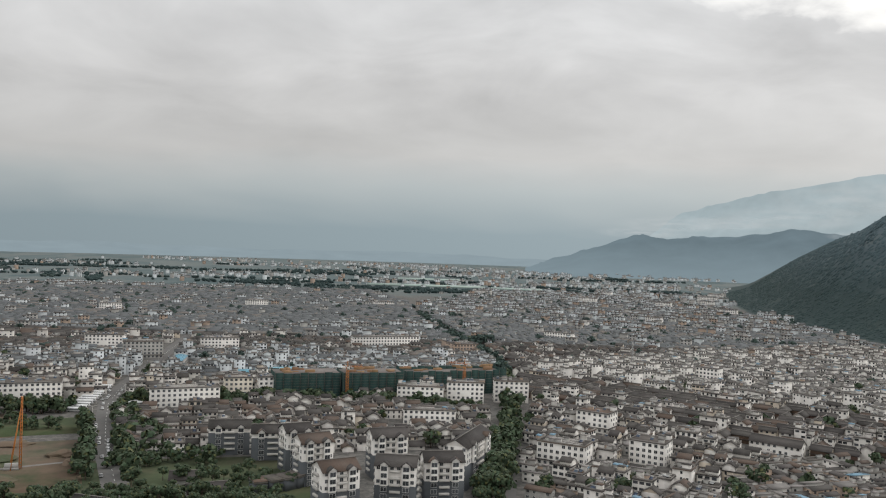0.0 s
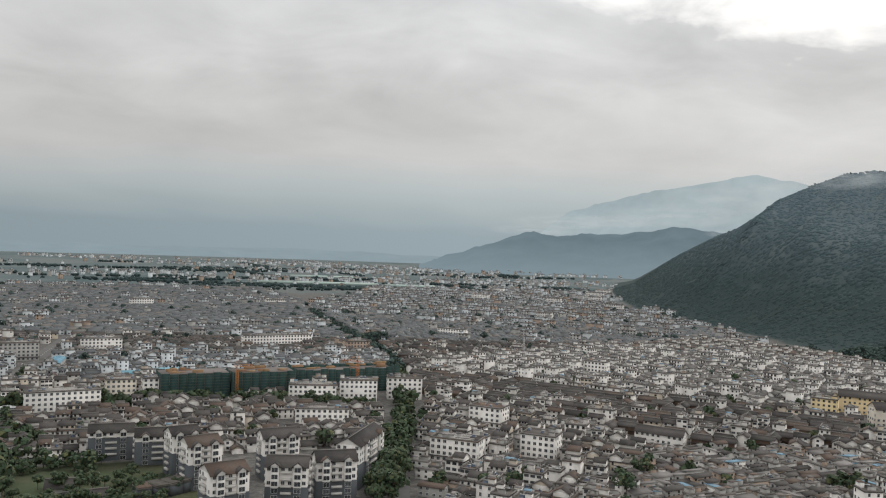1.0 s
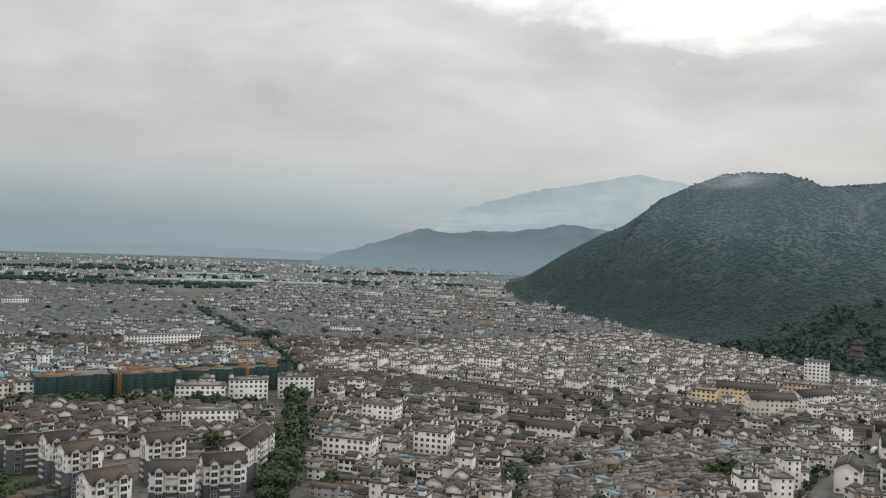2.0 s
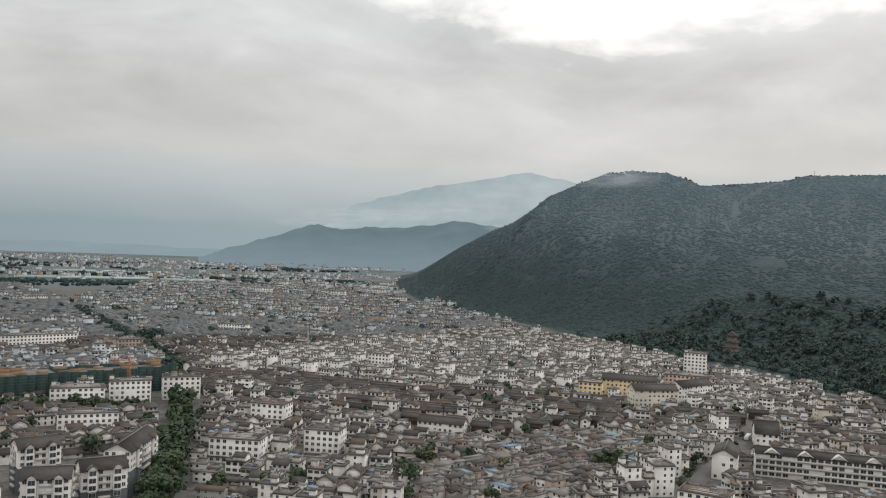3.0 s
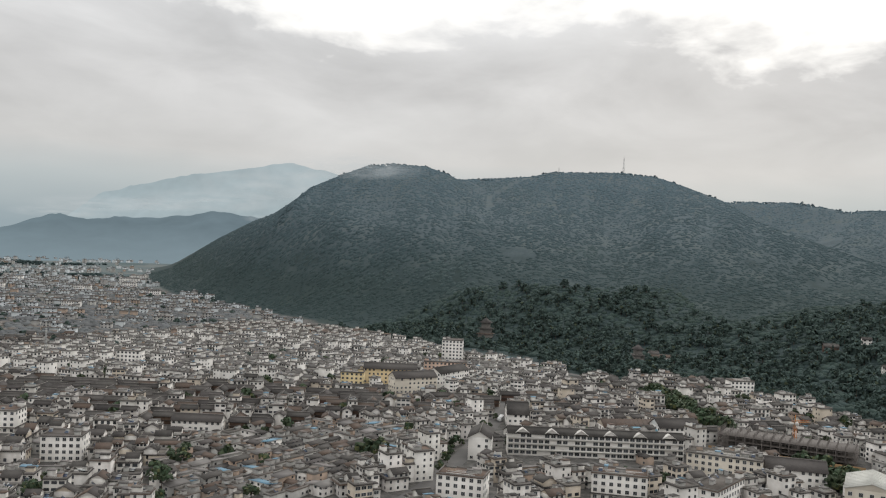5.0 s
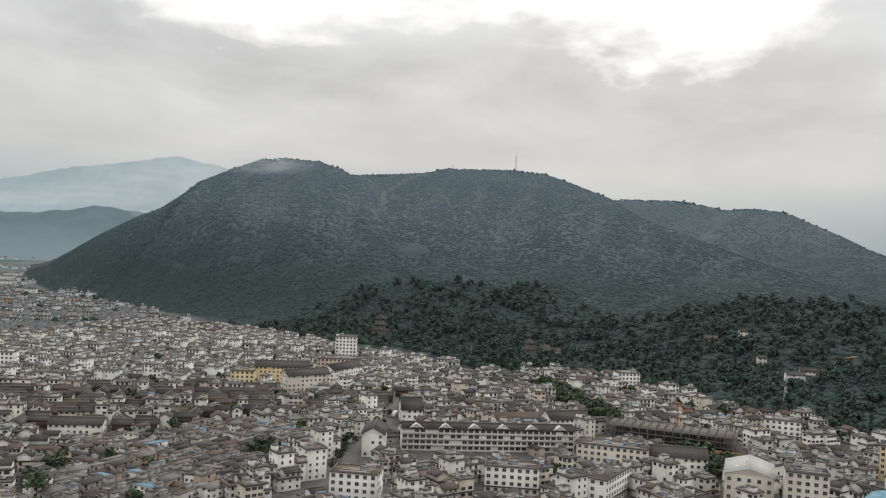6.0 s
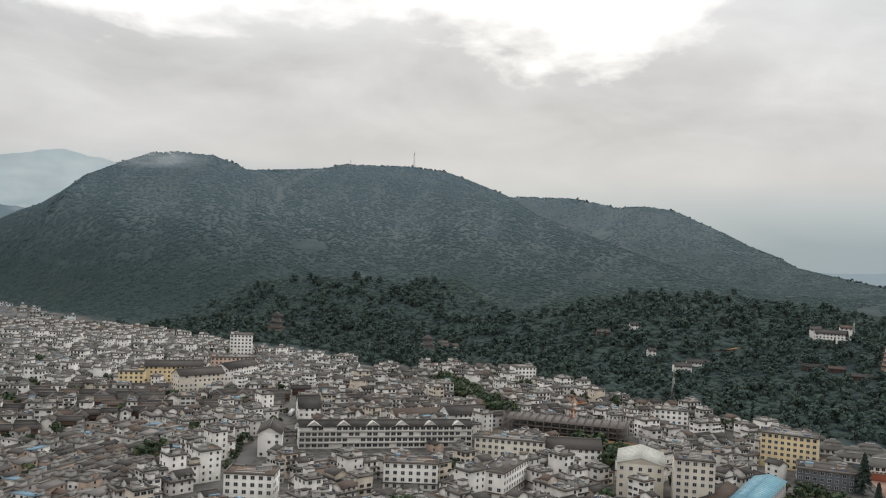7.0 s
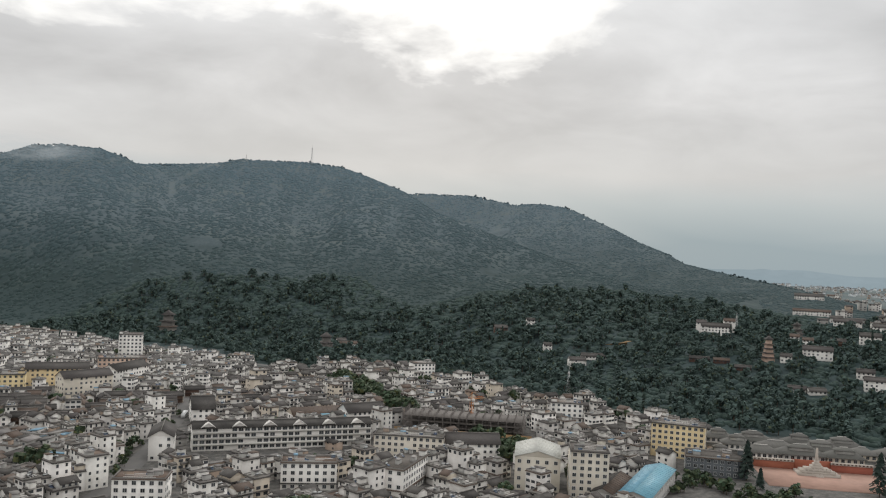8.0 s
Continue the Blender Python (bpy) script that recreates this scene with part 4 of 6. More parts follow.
B = [  # name, label, x, y, w, d, turn, floors, kind, wall
    ("school", "white three-storey school block with small square windows", -5, 564, 34, 14, 0, 3, "flat", "wall"),
    ("office_block", "white four-storey office block with grey tiled roof edges", -13, 634, 34, 14, 0, 4, "flat", "wall"),
    ("dormitory", "white five-storey dormitory with rows of windows", 20, 638, 27, 12, 2, 5, "flat", "wall"),
    ("banded_apartment_block", "five-storey pale apartment block with continuous balconies", 55, 652, 26, 14, 0, 5, "flat", "wall"),
    ("town_hall", "pale four-storey office building with tall glazed bays", -283, 597, 40, 20, 22, 4, "flat", "wall"),
    ("white_office", "white five-storey office building with a flat roof", -331, 852, 36, 15, 8, 5, "flat", "wall"),
    ("grey_office", "grey five-storey office building with a flat roof", -280, 812, 36, 18, 20, 5, "flat", "grey_wall"),
    ("white_apartment_block", "long white four-storey apartment block", -226, 884, 38, 14, 17, 4, "flat", "wall"),
    ("white_terrace", "long white four-storey shop terrace beside trees", -175, 594, 46, 12, 22, 4, "flat", "wall"),
    ("cream_apartment_block", "cream five-storey apartment block", -146, 626, 20, 14, 18, 5, "flat", "cream"),
    ("white_apartment_block", "white five-storey apartment block beside the netted site", -124, 634, 18, 14, 18, 5, "flat", "wall"),
    ("long_apartment_block", "long white four-storey block behind the street trees", -60, 944, 74, 14, 20, 4, "flat", "wall"),
    ("market_hall", "large flat-roofed grey market hall", 22, 940, 28, 40, 20, 3, "flat", "grey_wall"),
    ("white_house_block", "large white three-storey house with plain side walls", 70, 468, 27, 14, -27, 4, "flat", "wall"),
    ("white_guest_house", "white guest house with stair tower on the roof", 104, 560, 22, 16, -33, 4, "flat", "wall"),
    ("white_guest_house", "white four-storey guest house with blank gable wall", 120, 480, 20, 16, -30, 4, "flat", "wall"),
    ("white_apartment_block", "white five-storey block above the grey roofs", 239, 760, 20, 12, -40, 5, "flat", "wall"),
    ("inn", "long white inn with a dark tiled roof", 204, 514, 30, 11, -38, 2, "gable", "wall"),
    ("white_apartment_block", "white four-storey block near the foot of the hill", 424, 902, 36, 15, -30, 4, "flat", "wall"),
    ("hotel", "white six-storey hotel by the foot of the hill", 520, 672, 20, 14, -42, 8, "flat", "wall"),
    ("yellow_house", "bright yellow four-storey house", 367, 605, 18, 11, -38, 4, "flat", "yellow"),
    ("cream_school", "long cream school building with a tiled roof", 408, 612, 44, 14, -36, 4, "gable", "yellow"),
    ("pink_hotel", "pinkish hotel with a wide flat roof", 478, 628, 38, 18, -38, 4, "flat", "pink"),
    ("arched_hotel", "pale hotel wing with steep gables and arches", 400, 568, 36, 14, -10, 4, "gable", "cream"),
    ("arched_hotel", "pale hotel wing with steep gables and arches", 446, 582, 40, 14, 16, 4, "gable", "wall"),
    ("gabled_hall", "white hall with a reddish-brown timber gable", 392, 436, 14, 22, -37, 3, "gable", "wall"),
    ("white_gabled_house", "white house with a blank gable wall and tiled roof", 318, 384, 26, 12, 46, 4, "gable", "wall"),
    ("cream_apartment_block", "cream four-storey apartment block with tiled roof sheds", 404, 284, 38, 14, -62, 4, "flat", "cream"),
    ("white_gabled_house", "white house with a brown tiled gable roof", 455, 357, 27, 15, -25, 3, "gable", "wall"),
    ("white_apartment_block", "white four-storey block with a brown concrete roof", 324, 287, 26, 13, -50, 4, "flat", "wall"),
    ("white_apartment_block", "white four-storey block with a grey concrete roof", 352, 252, 34, 13, 14, 4, "flat", "wall"),
    ("white_apartment_block", "white four-storey block among dense houses", 256, 322, 22, 14, -52, 4, "flat", "wall"),
    ("grey_roofed_house", "large white house with dark tiled hip gables", 427, 258, 30, 15, -52, 3, "gable", "wall"),
    ("cream_block", "cream six-storey block with rooftop frames and side windows", 402, 178, 18, 18, -62, 7, "flat", "cream"),
    ("yellow_apartment_block", "yellow five-storey apartment block with red-roofed terrace", 514, 168, 30, 14, -78, 6, "flat", "yellow"),
    ("dark_glass_building", "low dark-clad commercial building with a grey roof", 488, 140, 31, 18, -72, 3, "flat", "dark_wall"),
    ("white_house_block", "white four-storey house at the edge of the park", 564, 262, 22, 14, -64, 4, "flat", "wall"),
    ("white_house_block", "white house block below the forest", 649, 440, 20, 13, -34, 4, "flat", "wall"),
]
keep(-5, 545, 40, 16, 0), keep(-13, 618, 40, 14, 0), keep(30, 622, 40, 12, 0)
for name, label, x, y, w, d, deg, floors, kind, wall in B:
    wall = "plaster" if wall == "wall" else wall
    landmark(name, label, x, y, w, d, deg, floors, kind, wall)


FARB = "white apartment block far out by the hill's foot"
for x, y, w, floors in ((585, 1893, 40, 5), (520, 1560, 34, 4), (440, 1700, 30, 4), (300, 1760, 36, 4), (535, 1730, 26, 5), (640, 2010, 34, 5), (380, 2020, 40, 4), (-100, 1500, 34, 3), (-300, 1400, 36, 4), (200, 1250, 30, 3), (150, 1080, 36, 3), (-480, 1250, 30, 4), (90, 1900, 40, 4), (330, 1330, 24, 4)):
    landmark("apartment_block", FARB if x > 250 else "pale apartment block among the far rows of houses", x, y, w, 13, 17 if x < 60 else -32, floors, "flat", "plaster")


def gabled_apartments(label, x, y, w, d, deg, floors):
    """An apartment house: dark plinth storeys, white above, projecting bays, balcony bands and cross gables."""
    r = random.Random(int(x + y))
    p = gable_house(r, w, d, floors, "plaster", 3.0, rise=3.2, over=0.9, step=2.9)
    low = 4 * 3.0
    p.geo("lower_cladding", "dark_wall").box(0, 0, -1, w + .3, d + .3, low + 1)
    bays = p.geo("bay", "plaster")
    for bx in (-w * .27, w * .27):
        bays.box(bx, -d / 2 - .7, low, 3.4, 1.4, (floors - 4) * 3.0 + .3)
        g, wl = Geo(), Geo()
        gable_roof(g, wl, 3.0, 4.4, floors * 3.0 + .3, 1.6, .5)
        turn = lambda v: [(bx + yy, -d / 2 + 1.2 - xx * 1.0 - 1.4, zz) for xx, yy, zz in v]
        p.geo("dormer_roof", "tile").add(turn(g.v), g.q)
        bays.add(turn(wl.v), wl.t)
        for f in range(floors):
            p.windows.append((bx, -d / 2 - 1.42, f * 3 + .7, 0, 2.6, 1.9))
    for f in range(1, floors):
        p.geo("balcony", "trim").box(0, -d / 2 - .65, f * 3.0 - .1, w * .26, 1.2, 1.0, base=True)
        for s in (-1, 1):
            p.geo("balcony", "trim").box(s * (w / 2 + .55), 0, f * 3.0 - .1, 1.1, d * .35, 1.0, base=True)
    keep(x, y, w, d, deg, 3)
    return build(p, "apartment_house", label, "apartment house", pose(x, y, 0, 0, 0, deg), "gabled apartment houses")


AP = "white six-storey apartment house with dark lower storeys and gabled tile roof"
for x, y, w, d, deg in ((-17, 382, 18, 13, -4), (3, 392, 18, 13, 10), (-43, 371, 17, 13, 30), (-60, 419, 16, 13, 30), (-72, 440, 14, 12, 30), (-25, 436, 18, 13, 20), (16, 433, 40, 12, 70), (-88, 462, 22, 11, 12), (-113, 470, 22, 11, 12)):
    gabled_apartments(AP, x, y, w, d, deg, 7 if y < 450 else 5)


def facade_block(name, label, x, y, w, d, deg, floors, gables):
    """A long block with balcony bands and a row of small white gables on its roof edge."""
    r = random.Random(3)
    p = gable_house(r, w, d, floors, "plaster", 3.2, rise=2.6, step=3.4)
    p.windows = [(x, y, z, turn, 2.5, 1.75) for x, y, z, turn, w0, h0 in p.windows]
    for f in range(1, floors):
        p.geo("balcony_band", "trim").box(0, -d / 2 - .5, f * 3.2 - .15, w - .6, 1.0, 1.0, base=True)
    for k in range(gables):
        gx = (k - (gables - 1) / 2) * w / gables
        g, wl = Geo(), Geo()
        gable_roof(g, wl, 4.0, 7.0, floors * 3.2 + .4, 2.2, .5)
        turn = lambda v: [(gx + yy, -d / 2 + 1.6 - xx, zz) for xx, yy, zz in v]
        p.geo("gable_roof", "trim").add(turn(g.v), g.q)
        p.geo("gable_wall", "wall").add(turn(wl.v), wl.t)
    keep(x, y, w, d, deg)
    build(p, name, label, "building", pose(x, y, 0, 0, 0, deg))


keep(358, 330, 100, 22, -38, 0)
facade_block("long_gabled_block", "long white four-storey block with a row of small gables", 376, 352, 100, 12, -38, 4, 6)


def netted_site(x, y, w, d, deg, h, label):
    """A building under construction, wrapped in green netting on a scaffold frame."""
    top = tagged(new("netted_building"), label, "construction site")
    top.matrix_basis = pose(x, y, 0, 0, 0, deg)
    net, poles, slab = Geo(), Geo(), Geo()
    k = int(w / 6)
    for s in (-1, 1):
        for i in range(k):
            net.box((i - (k - 1) / 2) * w / k, s * d / 2 + s * .12 * (i % 2), 0, w / k - .15, .15, h - (i * 7 % 3) * .5)
    for s in (-1, 1):
        for i in range(3):
            net.box(s * w / 2, (i - 1) * d / 3, 0, .15, d / 3 - .15, h - .4 * i)
    for f in range(int(h / 3.2) + 1):
        slab.box(0, 0, f * 3.2, w - 1, d - 1, .25, base=True)
    for i in range(k + 1):
        for s in (-1, 1):
            poles.rod(((i - k / 2) * w / k, s * (d / 2 + .4), 0), ((i - k / 2) * w / k, s * (d / 2 + .4), h + 1.6), .1)
    for f in range(1, int(h / 2)):
        for s in (-1, 1):
            poles.rod((-w / 2, s * (d / 2 + .4), f * 2), (w / 2, s * (d / 2 + .4), f * 2), .07)
    work = Geo()
    r = random.Random(int(w))
    for i in range(int(w * d / 110)):
        work.box(r.uniform(-w / 2 + 3, w / 2 - 3), r.uniform(-d / 2 + 3, d / 2 - 3), h - .6, r.uniform(3, 9), r.uniform(1, 4), r.uniform(.4, 2))
    for one in slab.pieces():
        part("floor_slab", one, MAT["scaffold"], top)
    for one in work.pieces():
        part("formwork", one, MAT["formwork"], top)
    for name, g, mat in (("netting", net, "net"), ("scaffold", poles, "scaffold")):
        part(name, g, MAT[mat], top)
    keep(x, y, w, d, deg, 3)


NS = "half-built block wrapped in dark green scaffold netting"
netted_site(-99, 640, 48, 24, 19, 20, NS)
netted_site(-52, 652, 46, 24, 19, 20, NS)
netted_site(10, 684, 84, 26, 20, 19, NS + ", with formwork on top")


def frame_site(x, y, w, d, deg, h):
    top = tagged(new("unfinished_building"), "grey concrete frame and scaffolding of an unfinished block", "construction site")
    top.matrix_basis = pose(x, y, 0, 0, 0, deg)
    col, slab, poles = Geo(), Geo(), Geo()
    for i in range(int(w / 5) + 1):
        for j in range(int(d / 5) + 1):
            col.box(-w / 2 + i * 5, -d / 2 + j * 5, 0, .5, .5, h + 1.2)
    for f in range(1, int(h / 3.2) + 1):
        slab.box(0, 0, f * 3.2, w, d, .3, base=True)
    for i in range(int(w / 2) + 1):
        for s in (-1, 1):
            poles.rod((-w / 2 + i * 2, s * (d / 2 + .8), 0), (-w / 2 + i * 2, s * (d / 2 + .8), h + 2), .09)
    for j in range(int(d / 2) + 1):
        poles.rod((-w / 2 - .8, -d / 2 + j * 2, 0), (-w / 2 - .8, -d / 2 + j * 2, h + 2), .09)
    for f in range(1, int(h / 1.8) + 1):
        for s in (-1, 1):
            poles.rod((-w / 2, s * (d / 2 + .8), f * 1.8), (w / 2, s * (d / 2 + .8), f * 1.8), .07)
    for one in slab.pieces():
        part("floor_slab", one, MAT["scaffold"], top)
    fence = Geo()
    fence.box(0, -d / 2 - 4, 0, w + 10, .2, 3.0)
    part("hoarding", fence, MAT["formwork"], top)
    for name, g, mat in (("column_grid", col, "scaffold"), ("scaffold", poles, "scaffold")):
        part(name, g, MAT[mat], top)
    keep(x, y, w, d, deg, 3)


frame_site(484, 296, 76, 24, -66, 11)
keep(463, 284, 84, 22, -66, 0)
keep(448, 246, 40, 34, -50)


def tower_crane(x, y, h, reach, deg, label):
    top = tagged(new("tower_crane"), label, "crane")
    top.matrix_basis = pose(x, y, 0, 0, 0, deg)
    mast, jib, cab = Geo(), Geo(), Geo()
    a = .8
    cs = [(-a, -a), (a, -a), (a, a), (-a, a)]
    for k, (u, v) in enumerate(cs):
        mast.rod((u, v, 0), (u, v, h), .14)
        u2, v2 = cs[(k + 1) % 4]
        for z in range(0, int(h) - 2, 2):
            mast.rod((u, v, z), (u2, v2, z + 2), .08)
    mast.rod((0, 0, h), (0, 0, h + 5), .25)
    for s in (-.6, .6):
        jib.rod((-reach * .3, s, h + .5), (reach, s, h + .5), .12)
    jib.rod((-reach * .3, 0, h + 1.6), (reach, 0, h + 1.6), .12)
    for k in range(int(-reach * .3), int(reach) - 1, 2):
        jib.rod((k, -.6, h + .5), (k + 1, 0, h + 1.6), .06)
        jib.rod((k + 1, 0, h + 1.6), (k + 2, .6, h + .5), .06)
    jib.rod((0, 0, h + 5), (reach * .7, 0, h + 1.6), .06)
    jib.rod((0, 0, h + 5), (-reach * .28, 0, h + 1.6), .06)
    cab.box(0, -1.4, h - 1.2, 1.6, 1.6, 2.0, base=True)
    cab.box(-reach * .27, 0, h - .8, 2.4, 1.4, 1.4, base=True)
    for name, g, mat in (("mast", mast, "orange"), ("jib", jib, "orange"), ("cab", cab, "trim")):
        part(name, g, MAT[mat], top)


tower_crane(-67, 632, 24, 12, 30, "orange tower crane beside green netting")
tower_crane(20, 668, 24, 14, 150, "orange tower crane beside green netting")
tower_crane(491, 296, 19, 10, -20, "orange tower crane over a concrete frame")


def drill_rig():
    top = tagged(new("piling_rig"), "tall red-orange piling rig on bare soil", "piling rig")
    x, y = -205, 424
    top.matrix_basis = pose(x, y, 0, 0, 0, 20)
    mast, stay, body = Geo(), Geo(), Geo()
    for u, v in ((-.5, -.5), (.5, -.5), (.5, .5), (-.5, .5)):
        mast.rod((u, v, 0), (u * .6, v * .6, 36), .16)
    for z in range(0, 35, 2):
        mast.rod((-.5, -.5, z), (.5, -.5, z + 2), .08)
        mast.rod((.5, .5, z), (-.5, .5, z + 2), .08)
    stay.rod((-5, 2, 0), (-.4, 0, 30), .2)
    stay.rod((-4, -3, 0), (-.4, 0, 30), .2)
    body.box(-4, 0, 0.6, 6, 3, 2.2, base=True)
    body.box(-4, -1.6, 0, 7, .9, 1.0, base=True)
    body.box(-4, 1.6, 0, 7, .9, 1.0, base=True)
    part("mast", mast, MAT["orange"], top)
    part("stay", stay, MAT["orange"], top)
    part("body", body, MAT["grey_wall"], top)
    keep(x, y, 16, 12, 0)


drill_rig()


def steel_hall(name, label, x, y, w, d, deg, h, rise, roof, wall, floors=0):
    p = Plan(w, d)
    p.wall = wall
    walls = p.geo("wall", wall)
    walls.box(0, 0, -1, w, d, h + 1)
    gable_roof(p.geo("roof", roof), walls, w, d, h, rise, .5, .18)
    rib = p.geo("roof_rib", roof)
    for k in range(int(w / 3) + 1):
        xx = -w / 2 + k * 3
        for s in (-1, 1):
            rib.rod((xx, s * (d / 2 + .4), h + .02), (xx, 0, h + rise + .06), .06)
    if floors:
        p.storeys(floors, h / floors, 4.2, 1.6, 1.7, skip=.05)
    keep(x, y, w, d, deg)
    return build(p, name, label, "hall", pose(x, y, 0, 0, 0, deg))


steel_hall("assembly_hall", "cream assembly hall with a pale low-pitched metal roof", 404, 206, 31, 22, 26, 16.5, 3.2, "pale", "cream", 4)
steel_hall("blue_roofed_shed", "long shed with a bright blue metal roof", 417, 153, 62, 15, 7, 8, 2.2, "blue", "grey_wall", 2)
steel_hall("brown_roofed_shed", "long dark-roofed shed beside the blue roof", 406, 167, 36, 11, 7, 6, 2.4, "tile", "grey_wall", 2)
steel_hall("blue_roofed_shed", "market shed with a faded blue metal roof", -152, 708, 30, 14, 20, 7, 2.0, "blue", "wall", 2)
steel_hall("blue_roofed_shed", "market shed with a faded blue metal roof", -138, 722, 30, 14, 20, 7, 2.0, "blue", "wall", 2)
steel_hall("blue_roofed_shed", "market stalls under a blue metal roof", -235, 773, 36, 12, 98, 6, 1.6, "blue", "grey_wall", 1)
steel_hall("blue_roofed_shed", "low shed with a bright blue metal roof", 443, 362, 30, 9, -30, 7, 1.4, "blue", "wall", 2)
steel_hall("grey_roofed_hall", "wide hall with a dark grey tiled roof", 438, 378, 40, 16, -30, 7, 4.0, "tile", "wall", 2)


# ---------------- the monument square with its red walls ----------------
def monument_square():
    deg, x, y = -66, 520, 92
    m = pose(x, y, 0, 0, 0, deg)
    sq = tagged(new("plaza"), "reddish paved square with a stepped terrace", "square", kind="structure")
    sq.matrix_basis = m
    g = Geo()
    g.box(0, -8, 0, 64, 40, .4)
    part("paving", g, MAT["paving"], sq)
    g = Geo()
    for k in range(3):
        wide, deep = 22 - k * 4.5, 12 - k * 2.2
        g.box(0, 4, .4 + k * 1.1, wide, deep, 1.1)
        for e in range(7):
            g.box((e / 6 - .5) * (wide - .5), 4 - deep / 2 + .25, 1.5 + k * 1.1, .35, .35, .9)
        g.box(0, 4 - deep / 2 + .25, 2.15 + k * 1.1, wide - .6, .22, .2, base=True)
    for e in range(9):
        g.box(0, -3.2 + e * .35, .4, 4.0, .35, .16 * (e + 1))
    part("terrace", g, MAT["stone"], sq)
    mon = tagged(new("monument"), "pale stone monument on a stepped base", "monument")
    mon.matrix_basis = m @ pose(0, 5, 3.7)
    g = Geo()
    g.box(0, 0, 0, 6, 6, 1.2), g.box(0, 0, 1.2, 4, 4, 1.4), g.box(0, 0, 2.6, 2.4, 2.4, 1.4)
    part("base", g, MAT["stone"], mon)
    g = Geo()
    g.tube(0, 0, 4.0, 1.0, 7, 6, .5)
    part("shaft", g, MAT["stone"], mon)
    wall = tagged(new("red_wall"), "long dark red wall with a white coping and panels", "wall")
    wall.matrix_basis = m @ pose(0, 13, 0)
    for nm, mat, geo in (("wall", "red", [(-21, 0, 0, 22, 1, 4.2), (21, 0, 0, 22, 1, 4.2), (0, 1, 0, 22, 1, 5.6)]),
                         ("coping", "stone", [(-21, 0, 4.2, 22.4, 1.5, 1.3), (21, 0, 4.2, 22.4, 1.5, 1.3)]),
                         ("panel", "timber", [(-21 + k * 2 - 10, -.8, 4.5, 1.1, .12, .7) for k in range(11)] + [(21 + k * 2 - 10, -.8, 4.5, 1.1, .12, .7) for k in range(11)])):
        g = Geo()
        for bx in geo:
            g.box(*bx)
        part(nm, g, MAT[mat], wall)
    keep(x, y, 70, 50, deg)
    # palace halls behind the wall
    for u, v, w, d, fl in ((-26, 24, 18, 10, 2), (-4, 25, 26, 10, 2), (20, 25, 20, 10, 2), (-14, 40, 20, 11, 2), (12, 42, 22, 11, 2), (34, 38, 14, 10, 2), (-36, 42, 16, 10, 2), (-24, 56, 22, 10, 2), (4, 58, 18, 10, 2), (28, 56, 22, 10, 2), (-44, 58, 16, 9, 2), (50, 40, 16, 10, 2), (-48, 26, 14, 9, 1)):
        r = random.Random(u)
        p = Plan(w, d)
        p.wall = "wall"
        p.geo("wall", "wall").box(0, 0, -1, w, d, 3.4 * fl + 1)
        p.geo("gallery", "grey_wall").box(0, -d / 2 - .1, .3, w * .9, .3, 2.9)
        hip_roof(p.geo("roof", "palace_tile"), w, d, 3.4 * fl, 3.6, 1.1)
        if u % 4 == 0:
            hip_roof(p.geo("lantern_roof", "palace_tile"), w * .5, d * .55, 3.4 * fl + 3.7, 1.6, .6)
            p.geo("lantern", "grey_wall").box(0, 0, 3.4 * fl + 1.6, w * .5, d * .55, 2.2)
        skirt(p.geo("lower_eave", "palace_tile"), w, d, 3.6, 1.2, .6)
        p.geo("ridge", "trim").box(0, 0, 3.4 * fl + (5.25 if u % 4 == 0 else 3.55), max(.8, w * .5 - d * .55 if u % 4 == 0 else w - d), .35, .3)
        p.storeys(fl, 3.4, 3.0, 1.8, 1.8, rng=r, skip=0)
        q = m @ pose(u, v, 0)
        keep(q.translation.x, q.translation.y, w, d, deg)
        build(p, "palace_hall", "palace hall with grey hipped tile roof and timber gallery", "hall", q, "palace halls behind the red wall")


monument_square()


# ---------------- pavilions and towers on the hill ----------------
def pagoda(name, label, x, y, tiers, w, fh, deg=20):
    top = tagged(new(name), label, "pagoda")
    top.matrix_basis = pose(x, y, land_at(x, y), 0, 0, deg)
    for k in range(tiers):
        ww = w * (1 - k * .62 / tiers)
        g, e = Geo(), Geo()
        g.box(0, 0, k * fh - (1 if k == 0 else 0), ww, ww, fh + (1 if k == 0 else 0))
        part("storey", g, MAT["pink" if "reddish" in label else "coping"], top)
        if k < tiers - 1:
            skirt(e, ww * .9, ww * .9, k * fh + fh + .2, w * .2, .9)
        else:
            hip_roof(e, ww, ww, k * fh + fh, fh * .9, w * .16)
            e.tube(0, 0, k * fh + fh * 1.8, .35, 2.0, 6, .1)
        part("roof", e, MAT["tile"], top)
    keep(x, y, w + 6, w + 6, 0)


pagoda("pagoda", "three-tiered grey-roofed pavilion among park trees", 690, 825, 3, 14, 6.4)
pagoda("pagoda", "tiered reddish timber pagoda on the wooded slope", 846, 187, 5, 8.5, 4.0, 40)
pagoda("pavilion", "two-tiered grey-roofed pavilion beside the park", 729, 618, 2, 11, 5.5, -30)
pagoda("pavilion", "two-tiered pavilion half hidden by trees", 995, 189, 3, 9, 4.0, -30)


